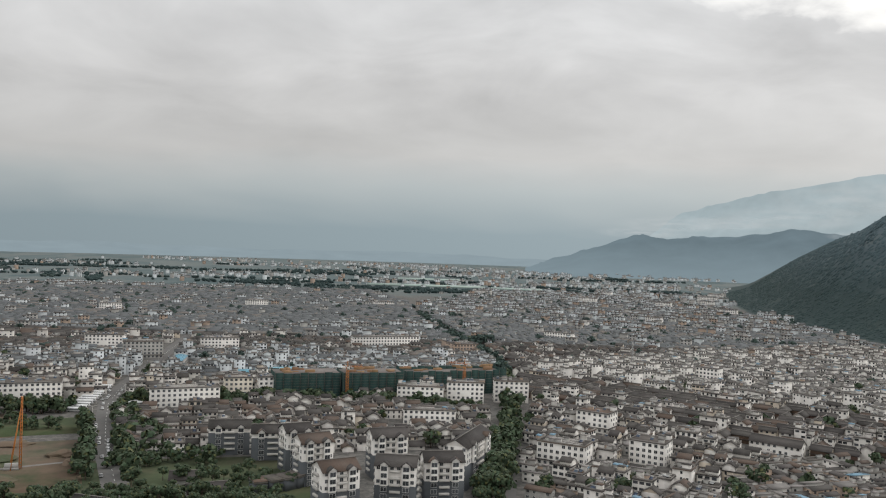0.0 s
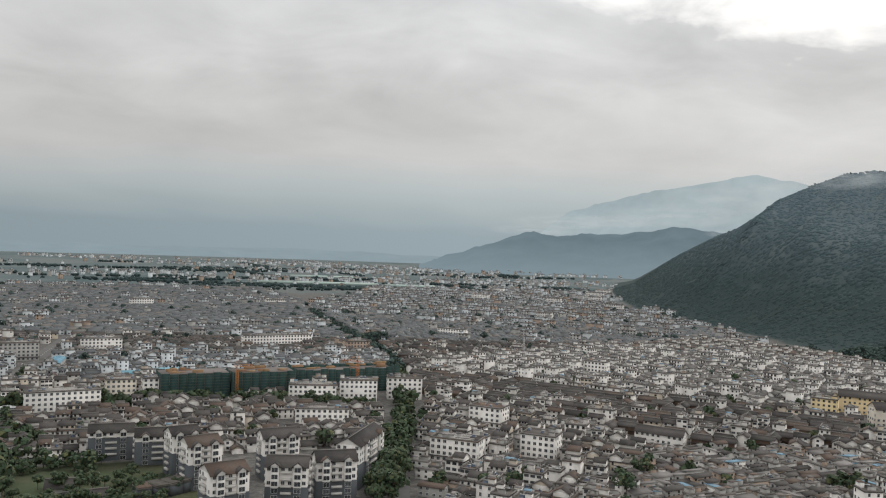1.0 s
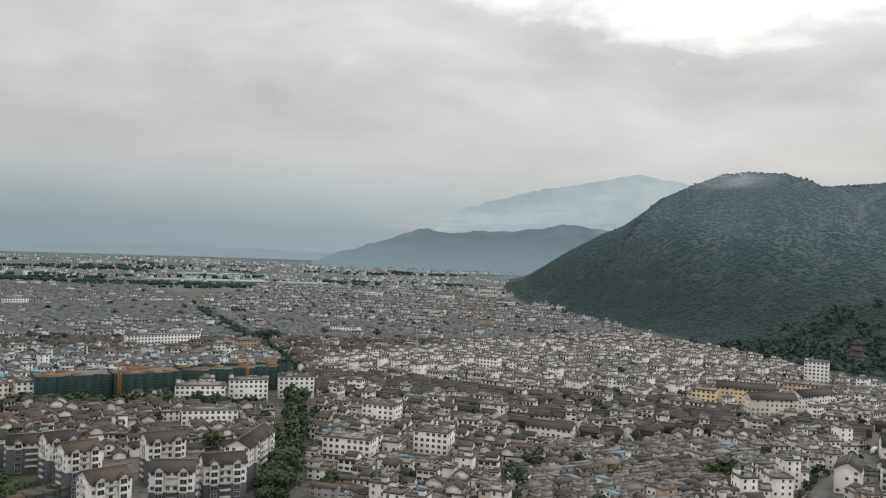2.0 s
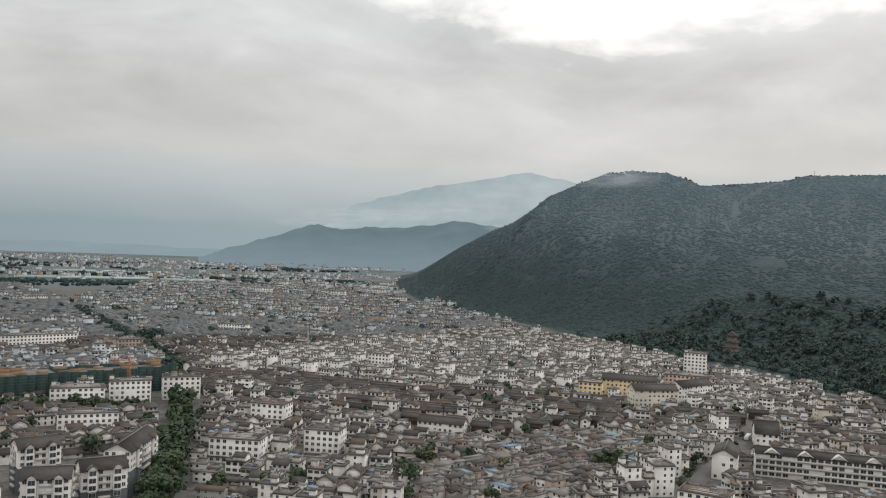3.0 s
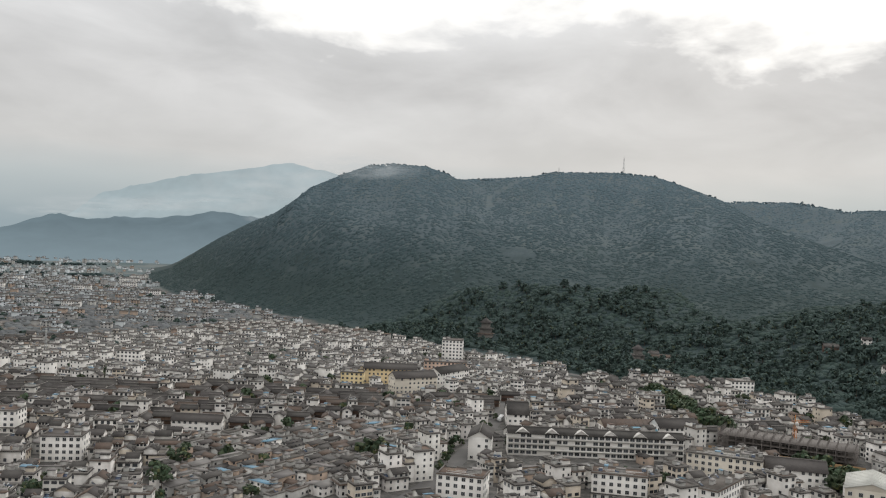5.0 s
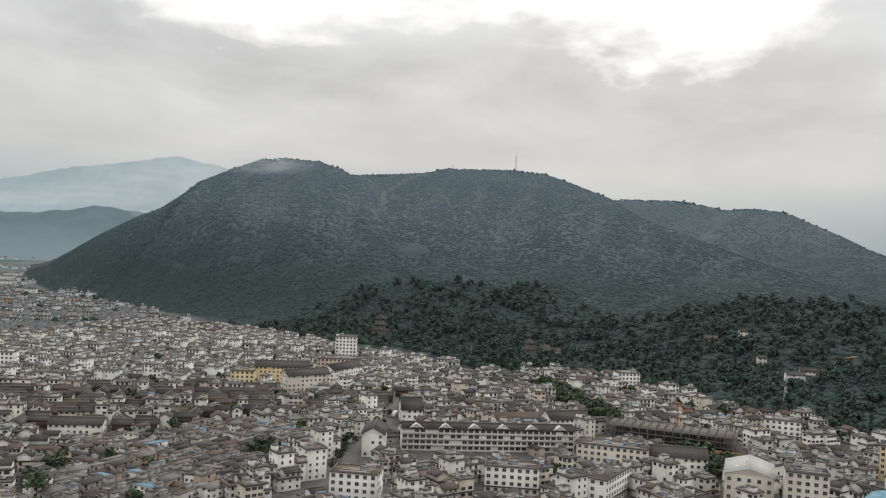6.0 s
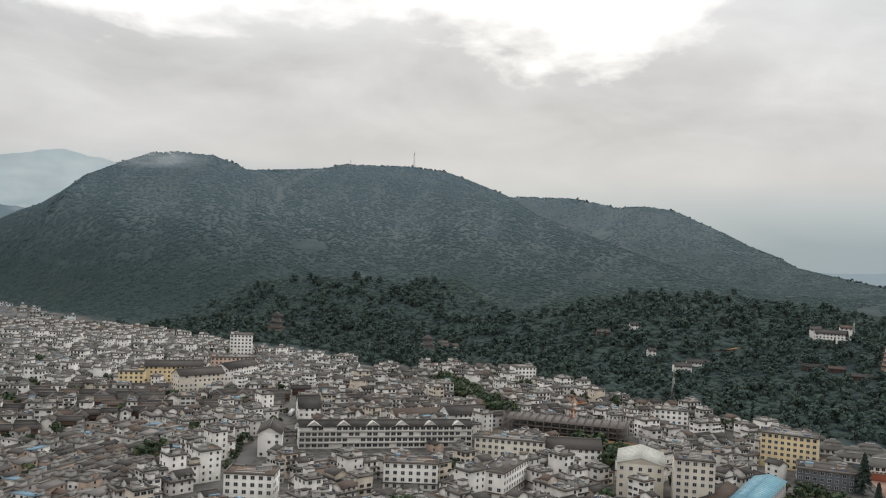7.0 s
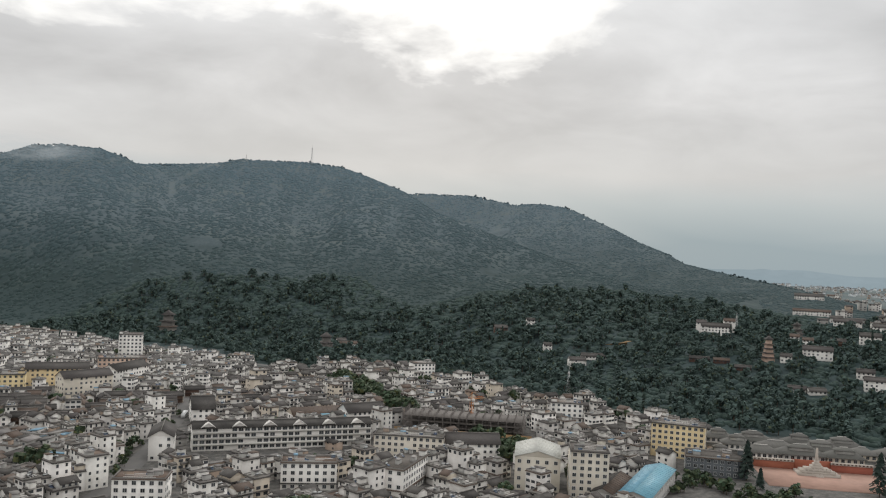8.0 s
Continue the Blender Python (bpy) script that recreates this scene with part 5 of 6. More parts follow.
def lattice_mast(name, label, x, y, h, w, mat="steel", red=True):
    top = tagged(new(name), label, "mast")
    z = land_at(x, y)
    top.matrix_basis = pose(x, y, z)
    g, a = Geo(), w / 2
    cs = [(-a, -a), (a, -a), (a, a), (-a, a)]
    for k, (u, v) in enumerate(cs):
        g.rod((u, v, -2), (u * .25, v * .25, h), max(.12, w * .04))
        for s in range(8):
            f0, f1 = 1 - .75 * s / 8, 1 - .75 * (s + 1) / 8
            u2, v2 = cs[(k + 1) % 4]
            g.rod((u * f0, v * f0, h * s / 8), (u2 * f1, v2 * f1, h * (s + 1) / 8), max(.08, w * .025))
    part("lattice", g, MAT[mat], top)
    g = Geo()
    g.rod((0, 0, h), (0, 0, h * 1.18), .15)
    for k in range(3):
        g.box(.6 * math.cos(k * 2.1), .6 * math.sin(k * 2.1), h * .86, .4, .4, 2.2, base=True)
    part("antenna", g, MAT["trim"], top)


lattice_mast("radio_mast", "tall thin radio mast on the hill's crest", 1397, 1236, 36, 4)
lattice_mast("radio_mast", "short radio mast on the hill's crest", 1300, 1330, 12, 2)
lattice_mast("telecom_mast", "grey telecom mast at the edge of the park", 634, 292, 24, 3)
lattice_mast("telecom_mast", "thin white telecom mast among the roofs", 184, 820, 30, 2.2)
lattice_mast("telecom_mast", "pair of telecom aerials on the wooded hillside", 952, 242, 20, 3)


def hillside_cut():
    x, y = 852, 334
    g = Geo()
    pts = [(-9, -6), (-3, -3), (3, 0), (9, 7)]
    v = []
    for k, (u, w) in enumerate(pts):
        for s in (-2.5, 2.5):
            xx, yy = x + w + s * .5, y - u - s
            v.append((xx, yy, land_at(xx, yy) + .5 + k * .9))
    g.add(v + [(a, b, c - 4) for a, b, c in v], [(0, 1, 3, 2), (2, 3, 5, 4), (4, 5, 7, 6), (0, 2, 10, 8), (2, 4, 12, 10), (4, 6, 14, 12)])
    tagged(part("earth_bank", g, MAT["formwork"]), "bare orange earth bank beside a park track", "bank", kind="structure")
    keep(x, y, 24, 16, -60)


hillside_cut()

# ---------------- roads, square plots and the building site ----------------
def strip(name, pts, width, mat, label, category, z=0.06):
    g = Geo()
    pts = [Vector(p) for p in pts]
    left, right = [], []
    for k, p in enumerate(pts):
        d = (pts[min(k + 1, len(pts) - 1)] - pts[max(k - 1, 0)]).normalized()
        n = Vector((-d.y, d.x)) * width / 2
        left.append((p.x + n.x, p.y + n.y, z))
        right.append((p.x - n.x, p.y - n.y, z))
    m = len(pts)
    g.add(left + right, [(k, m + k, m + k + 1, k + 1) for k in range(m - 1)])
    ob = part(name, g, MAT[mat])
    tagged(ob, label, category, kind="structure")
    for a, b in zip(pts, pts[1:]):
        c, d = (a + b) / 2, b - a
        keep(c.x, c.y, d.length, width, math.degrees(math.atan2(d.y, d.x)), 0)
    return ob


MAIN = [(-120, 330), (-153, 410), (-185, 480), (-208, 540), (-226, 590), (-238, 640), (-252, 740), (-272, 866), (-290, 1000)]
strip("road", MAIN, 13, "road", "grey asphalt street through the town", "road")
strip("road", [(36, 330), (34, 405), (44, 500), (54, 589), (64, 700), (59, 866), (12, 1100), (-35, 1346), (-60, 1600)], 9, "road", "straight tree-lined street", "road", 0.07)
strip("road", [(225, 330), (270, 358), (330, 405), (398, 461), (440, 500)], 10, "road", "narrow town street between white houses", "road", 0.08)
strip("road", [(-400, 560), (-300, 575), (-226, 600), (-122, 626), (-60, 618), (44, 600)], 9, "road", "side street with trees", "road", 0.09)
strip("road", [(560, 200), (590, 420), (600, 560), (580, 720), (560, 900), (545, 1200)], 8, "road", "lane along the foot of the hill", "road", 0.10)
g = Geo()
for a, b in zip(MAIN, MAIN[1:]):
    a, b = Vector(a), Vector(b)
    n = int((b - a).length / 9)
    for k in range(n):
        p = a.lerp(b, k / n)
        g.box(p.x, p.y, .07, 3.5, .3, .012, math.atan2((b - a).y, (b - a).x))
tagged(part("road_markings", g, MAT["line"]), "white dashed lane lines on the street", "road marking", kind="structure")
for x, y, w, d, deg in ((-222, 425, 88, 100, 22), (-300, 500, 100, 70, 22)):
    g = Geo()
    g.box(0, 0, -.5, w, d, .55)
    ob = part("building_plot", g, MAT["soil"], m=pose(x, y, 0, 0, 0, deg))
    tagged(ob, "bare brown soil of a building plot with weeds", "plot", kind="structure")
    keep(x, y, w, d, deg, 0)
g = Geo()
g.box(0, 0, -.5, 150, 112, .54)
tagged(part("lawn", g, MAT["grass"], m=pose(-124, 399, 0, 0, 0, 14)), "rough green and brown grass under garden trees", "grass", kind="structure")
g = Geo()
g.box(0, 0, -.5, 100, 46, .62)
tagged(part("lawn", g, MAT["grass"], m=pose(-262, 505, 0, 0, 0, 22)), "rough green verge behind the building plot", "grass", kind="structure")
keep(-262, 505, 100, 46, 22, 0)
strip("track", [(-260, 380), (-225, 415), (-190, 438), (-178, 450)], 3, "coping", "pale concrete track over bare soil", "track", 0.12)


def soil_mound(x, y, wide, high, seed):
    """A heap of dug earth with a lumpy, slumped outline."""
    bm = bmesh.new()
    bmesh.ops.create_icosphere(bm, subdivisions=3, radius=1)
    for v in bm.verts:
        lump = 1 + .35 * noise.noise(v.co * 1.7 + Vector((seed, 0, 0))) + .12 * noise.noise(v.co * 5 + Vector((0, seed, 0)))
        v.co = Vector((v.co.x * wide * lump, v.co.y * wide * .65 * lump, max(v.co.z, -.1) * high * lump))
    me = bpy.data.meshes.new("soil_mound")
    bm.to_mesh(me)
    bm.free()
    me.materials.append(MAT["soil"])
    ob = new("soil_mound", me)
    ob.matrix_basis = pose(x, y, .05, 0, 0, seed * 40)
    tagged(ob, "heap of bare brown earth on the building plot", "mound", kind="stuff")


for k, (x, y, wide, high) in enumerate(((-196, 452, 9, 2.6), (-184, 440, 8, 2.2), (-222, 440, 12, 2.0), (-206, 404, 10, 1.6), (-232, 470, 11, 1.8))):
    soil_mound(x, y, wide, high, k + 1)


def vehicle_meshes(kind):
    body, glass, tyre = Geo(), Geo(), Geo()
    if kind == "bus":
        L, W, H = 11.5, 2.5, 3.0
        body.box(0, 0, .4, L, W, H - .4, base=True)
        body.box(0, 0, H, L * .9, W * .8, .15)
        for s in (-1, 1):
            glass.box(0, s * W / 2, 1.5, L * .9, .06, .9)
        glass.box(L / 2, 0, 1.3, .06, W * .85, 1.3)
        ax = (-3.6, 3.6)
        r = .48
    else:
        L, W = 4.4, 1.8
        body.box(0, 0, .35, L, W, .55, base=True)
        glass.add([(-1.6, -.8, .9), (1.2, -.8, .9), (1.2, .8, .9), (-1.6, .8, .9), (-1.1, -.65, 1.45), (.5, -.65, 1.45), (.5, .65, 1.45), (-1.1, .65, 1.45)],
                  [(0, 1, 5, 4), (1, 2, 6, 5), (2, 3, 7, 6), (3, 0, 4, 7)])
        body.box(-.3, 0, 1.44, 1.6, 1.3, .05)
        ax = (-1.35, 1.35)
        r = .32
    for a in ax:
        for s in (-1, 1):
            tyre.rod((a, s * (W / 2 - .12), r), (a, s * (W / 2 + .04), r), r)
    return body, glass, tyre


VEH = {}


def vehicle(kind, label, x, y, deg):
    if kind not in VEH:
        b, gl, ty = vehicle_meshes("bus" if kind == "bus" else "car")
        VEH[kind] = [("body", mesh_of("body", b, MAT["white" if kind != "car" else "car"]))]
        VEH[kind] += [("window", mesh_of("window", one, MAT["glass"])) for one in gl.pieces()]
        VEH[kind] += [("wheel", mesh_of("wheel", one, MAT["tyre"])) for one in ty.pieces()]
    top = tagged(new("bus" if kind == "bus" else "car"), label, "bus" if kind == "bus" else "car", "parked buses" if kind == "bus" else "cars in the streets")
    top.matrix_basis = pose(x, y, land_at(x, y) + .08, 0, 0, deg)
    for nm, me in VEH[kind]:
        part(nm, me, None, top)


for k in range(11):
    vehicle("bus", "white coach parked in a row at the depot", -236 - k * 1.5, 560 + k * 8.5, 4)
for k in range(7):
    vehicle("bus", "white coach parked beside the street", -205 - k * 1.0, 586 + k * 4.5, 14)
vehicle("bus", "white bus in a narrow street", 392, 452, 40)
for k in range(6):
    vehicle("van", "white van parked on the bare soil", -172 - k * 2.6, 452 + k * 6.5, 108)
r = random.Random(8)
for k in range(26):
    s = r.random() * (len(MAIN) - 2)
    a, b = Vector(MAIN[int(s)]), Vector(MAIN[int(s) + 1])
    p, d = a.lerp(b, s % 1), (b - a).normalized()
    side = r.choice((-3.2, 3.2, 5.6))
    vehicle(r.choice(("car", "van")), r.choice(("grey car on the asphalt street",)), p.x - d.y * side, p.y + d.x * side, math.degrees(math.atan2(d.y, d.x)))


def street_lamp(x, y, deg):
    top = tagged(new("street_lamp"), "pale street lamp with two arms", "street lamp", "street lamps")
    top.matrix_basis = pose(x, y, 0, 0, 0, deg)
    g = Geo()
    g.tube(0, 0, 0, .14, 9, 6, .08)
    part("pole", g, MAT["trim"], top)
    for s in (-1, 1):
        g = Geo()
        g.rod((0, 0, 8.6), (s * 1.9, 0, 9.2), .07)
        g.box(s * 2.1, 0, 9.1, .9, .3, .15, base=True)
        part("arm", g, MAT["trim"], top)


for k in range(1, 9):
    a, b = Vector(MAIN[min(1 + k // 2, 6)]), Vector(MAIN[min(2 + k // 2, 7)])
    p, d = a.lerp(b, .5 * (k % 2)), (b - a).normalized()
    street_lamp(p.x - d.y * 8 * (-1) ** k, p.y + d.x * 8 * (-1) ** k, math.degrees(math.atan2(d.y, d.x)) + 90)

# low dark-roofed houses and an arcade by the near trees
for x, y, w, d, deg in ((-104, 392, 18, 9, 25), (-146, 366, 16, 9, -15), (-120, 410, 12, 7, 10), (-84, 366, 14, 9, 30)):
    keep(x, y, w, d, deg, 3)
    build(gable_house(random.Random(x), w, d, 1, "grey_wall", 3.4, rise=2.6, over=1.2), "garden_house", "low dark-roofed house among garden trees", "house", pose(x, y, 0, 0, 0, deg))
ARC = new("arcade")
tagged(ARC, "low curved dark shopping arcade with a lit sign band", "building")
for k in range(9):
    a = radians(-62 + k * 11)
    x, y = -104 + 38 * math.cos(a) + 4, 400 + 30 * math.sin(a) + 26
    for nm, mat, z, h, grow in (("bay", "dark_wall", 0, 5.0, 0), ("sign_band", "coping", 5.0, .9, .6), ("roof_slab", "flat", 5.9, .3, 1.0)):
        g = Geo()
        g.box(x, y, z + .04 * (k % 3) * (z > 0), 6.3, 9.0 + grow, h + .04 * (k % 2), a + math.pi / 2, True)
        part(nm, g, MAT[mat], ARC)
    keep(x, y, 9, 9, 0, 1)

# ---------------- the dense town ----------------
keep(540, 420, 140, 20, 60, 0)      # a wooded lane that runs down from the park
ZONES = [  # corners, turn of the rows, kinds and their shares
    ([(60, 600), (110, 590), (200, 500), (290, 490), (370, 470), (420, 425), (470, 440), (450, 510), (380, 585), (240, 680), (70, 760)], -36, {"court": 7, "gable": 3, "white": 1}),
    ([(-128, 462), (-95, 470), (30, 500), (30, 610), (-110, 600), (-205, 545), (-172, 462)], 14, {"setback": 8, "gable": 3, "tall": 1}),
    ([(130, 360), (215, 360), (330, 440), (280, 500), (200, 500), (150, 440)], 20, {"low": 10, "gable": 1}),
    ([(50, 350), (140, 350), (160, 440), (205, 500), (110, 590), (60, 600), (44, 480)], -30, {"white": 3, "setback": 3, "low": 5, "tall": 1}),
    ([(70, 760), (240, 680), (380, 580), (440, 500), (570, 560), (560, 900), (500, 1050), (330, 960), (200, 880)], -62, {"white": 5, "setback": 5, "tall": 2, "gable": 1}),
    ([(240, 340), (330, 405), (440, 500), (380, 520), (280, 470), (200, 340)], -8, {"white": 4, "setback": 5, "tall": 3, "low": 1}),
    ([(200, 300), (330, 130), (470, 180), (470, 330), (440, 500), (330, 400), (230, 330)], -10, {"white": 4, "setback": 5, "tall": 3, "gable": 1, "low": 2}),
    ([(440, 500), (470, 330), (470, 150), (570, 150), (620, 300), (660, 480), (590, 540)], -22, {"white": 4, "setback": 4, "gable": 2, "low": 2}),
    ([(-420, 590), (-240, 600), (30, 610), (55, 860), (-240, 860), (-480, 760)], 20, {"white": 3, "setback": 3, "gable": 3, "low": 3, "tall": 2}),
    ([(70, 760), (200, 880), (330, 960), (560, 1050), (580, 1500), (480, 1900), (100, 2050), (-40, 1500), (55, 870)], -30, {"gable": 7, "court": 4, "white": 1}),
    ([(-480, 760), (-240, 860), (55, 860), (-40, 1500), (-160, 1900), (-900, 1800), (-900, 1000)], 18, {"row": 10, "white": 1, "gable": 3}),
]


def inside(x, y, poly):
    hit = False
    for (x1, y1), (x2, y2) in zip(poly, poly[1:] + poly[:1]):
        if (y1 > y) != (y2 > y) and x < (x2 - x1) * (y - y1) / (y2 - y1) + x1:
            hit = not hit
    return hit


LOTS, GAPS = [], []
rng = random.Random(11)
for zi, (poly, deg, share) in enumerate(ZONES):
    kinds, weights = list(share), list(share.values())
    a = radians(deg)
    c, s = math.cos(a), math.sin(a)
    us, vs = [x * c + y * s for x, y in poly], [y * c - x * s for x, y in poly]
    v, row = min(vs), 0
    while v < max(vs):
        kind_row = rng.choices(kinds, weights)[0]
        deep = 5.8 if "low" == kind_row else (9.0 if kind_row in ("white", "tall") else 8.0)
        u, since = min(us) + rng.uniform(0, 8), 0
        while u < max(us):
            kind = kind_row if rng.random() < .6 else rng.choices(kinds, weights)[0]
            p = rng.choice((KINDS if math.hypot(u, v) < 1000 else FAR)[kind])
            bend = 7 * float(vnoise(np.array(u), np.array(v), 90, 20)) + rng.uniform(-1.1, 1.1)
            x, y = (u + p.w / 2) * c - (v + bend) * s, (u + p.w / 2) * s + (v + bend) * c
            if inside(x, y, poly) and not any(inside(x, y, z[0]) for z in ZONES[:zi]) and free(x, y, min(p.w, p.d) * .45) and land_at(x, y) < 14:
                if rng.random() < .07:
                    GAPS.append((x, y))
                else:
                    LOTS.append((math.hypot(x, y), kind, p, x, y, a + rng.choice((0, math.pi) if p.w > 12 and kind != "court" else (0, math.pi, math.pi / 2)) + rng.uniform(-.06, .06), zi))
            u += p.w + rng.choice((.3, .8, 1.6, 2.8))
            since += p.w
            if since > 62:
                u, since = u + rng.choice((2.5, 4.5)), 0
        v += deep + (rng.uniform(.8, 1.6) if row % 2 == 0 else rng.uniform(2.6, 5.0))
        row += 1
LOTS.sort(key=lambda r: r[0])
NEAR = 122
bulk = {}
for k, (dist, kind, p, x, y, turn, zi) in enumerate(LOTS):
    m = Matrix.Translation((x, y, land_at(x, y))) @ Matrix.Rotation(turn, 4, "Z")
    if k < NEAR:
        build(p, "town_house", LABELS[kind], "house", m, "houses of the dense town")
    else:
        b = bulk.setdefault(zi, Bulk())
        # distant lots take the tile and wall colours that hold the haze
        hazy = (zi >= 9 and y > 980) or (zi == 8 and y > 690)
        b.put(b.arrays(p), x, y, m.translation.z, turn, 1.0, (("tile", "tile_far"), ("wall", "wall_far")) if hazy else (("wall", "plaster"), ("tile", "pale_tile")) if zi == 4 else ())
for zi, b in bulk.items():
    b.finish("town_quarter", "dense quarter of small houses with grey roofs and pale walls", "houses")

# scattered hamlets and sheds in the far plain
far = Bulk()
rng = random.Random(21)
for k in range(1800):
    cx, cy = rng.choice(((3300, 600), (3900, 760), (4300, 560), (3700, 330), (4500, 900), (450, 2000), (520, 1880), (400, 2450), (640, 2600), (0, 3500), (-120, 3700), (300, 3300), (-100, 2900), (-500, 2500), (-200, 2300), (250, 2400), (500, 2150), (620, 1950), (-900, 2300), (0, 3000), (-600, 3300), (400, 3000), (900, 3300), (-1300, 2900), (-1000, 3700), (-300, 3800)))
    x, y = cx + rng.gauss(0, 170), cy + rng.gauss(0, 70)
    if land_at(x, y) < 3 and (y > 1850 or x > 2600):
        # hamlets wear the haze-tinted tile and wall colours
        p = rng.choice(FAR[rng.choice(("white", "white", "gable", "row"))])
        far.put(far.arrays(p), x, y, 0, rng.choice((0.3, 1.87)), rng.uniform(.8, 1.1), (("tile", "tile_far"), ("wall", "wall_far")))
far.finish("distant_hamlets", "far white buildings and hamlets across the plain", "houses")



def glasshouse_row(x, y, long, deg, label):
    """A long row of pale green polytunnels, each a low vault on the plain."""
    top = tagged(new("glasshouse_row"), label, "glasshouse")
    top.matrix_basis = pose(x, y, 0, 0, 0, deg)
    for k in range(4):
        g, n = Geo(), 8
        v = [(e * long / 2, k * 11 - 16 + 5 * math.cos(math.pi * j / n), 1.2 + 3.6 * math.sin(math.pi * j / n)) for e in (-1, 1) for j in range(n + 1)]
        g.add(v, [(j, j + 1, n + 2 + j, n + 1 + j) for j in range(n)] + [(j + 1, j, 0) for j in range(1, n)] + [(n + 1, n + 1 + j, n + 2 + j) for j in range(1, n)])
        part("tunnel", g, MAT["tunnel"], top)


GH = "long pale green glasshouses on the far plain"
for x, y, long, deg in ((-40, 2210, 300, 3), (190, 2190, 130, -4), (-30, 2560, 200, 4)):
    glasshouse_row(x, y, long, deg, GH)

# hillside village and villas among the trees
rng = random.Random(33)
WV = "white villa on the wooded hillside"
villas = [(931, 258, 30, 12, -70, 3, WV), (930, 273, 10, 9, -70, 4, WV), (959, 251, 12, 9, -70, 4, WV), (774, 346, 16, 9, -50, 2, "pale low house in the park"),
          (800, 340, 24, 9, -60, 1, "long grey-roofed house in the park"), (751, 600, 36, 8, -36, 1, "long white temple hall in the park"), (746, 611, 10, 9, -36, 2, "small temple gate in the park"), (805, 392, 8, 7, -50, 2, "small white house in the trees"),
          (849, 172, 10, 8, -75, 2, "small pavilion house in the trees"), (820, 243, 18, 6, -70, 1, "low red-roofed gallery in the wood"), (821, 223, 14, 6, -70, 1, "low red-roofed gallery in the wood"), (810, 201, 14, 6, -75, 1, "low red-roofed gallery in the wood"),
          (939, 181, 9, 8, -80, 3, "pale grey house among dark trees"), (874, 149, 26, 12, -80, 3, "pale grey house among dark trees"), (924, 166, 10, 8, -80, 3, "pale house among dark trees"), (1170, 203, 44, 9, -80, 2, "low pale row on the hillside"),
          (1109, 154, 30, 12, -80, 2, "white house on the hillside"), (1130, 169, 14, 9, -80, 2, "white house on the hillside"), (1357, 237, 40, 12, -80, 2, "low pale row on the hillside"), (825, 103, 14, 9, -80, 2, "pale house among dark trees"),
          (797, 90, 22, 10, -80, 3, "long cream house at the wood's edge"), (843, 467, 14, 9, -50, 2, "reddish pavilion among trees"), (877, 448, 9, 7, -50, 2, "small white house in the trees"), (771, 148, 14, 8, -80, 1, "pale low house in the park"),
          (772, 133, 14, 8, -60, 1, "pale low house in the park"), (987, 117, 20, 12, -80, 3, "pale house among dark trees"), (1068, 114, 18, 12, -80, 3, "pale house among dark trees")]
for x, y, w, d, deg, fl, label in villas:
    p = gable_house(rng, w, d, fl, "timber" if "red" in label else "plaster", 2.9)
    keep(x, y, w, d, deg, 3)
    keep(x - 10, y - 2, w, d, deg, 0)
    build(p, "villa", label, "house", pose(x, y, land_at(x, y), 0, 0, deg))
village = Bulk()
for k in range(150):
    x, y = rng.choice(((1150, 95), (1250, 130), (1900, 240), (2600, 400), (3300, 520), (3800, 700), (4200, 620)))
    sx = 22 if x < 800 else 60 + (x - 850) * .16
    x, y = x + rng.gauss(0, sx), y + rng.gauss(0, 10 if x < 850 else 18 + (x - 850) * .05)
    if x > 745 and free(x, y, 4):
        p = rng.choice((KINDS if x < 1100 else FAR)[rng.choice(("white", "gable", "gable", "court"))])
        village.put(village.arrays(p), x, y, land_at(x, y), rng.uniform(-1.5, -1.1))
        keep(x, y, p.w, p.d, 0, 1)
village.finish("hillside_village", "pale houses scattered among trees on the hillside", "houses")

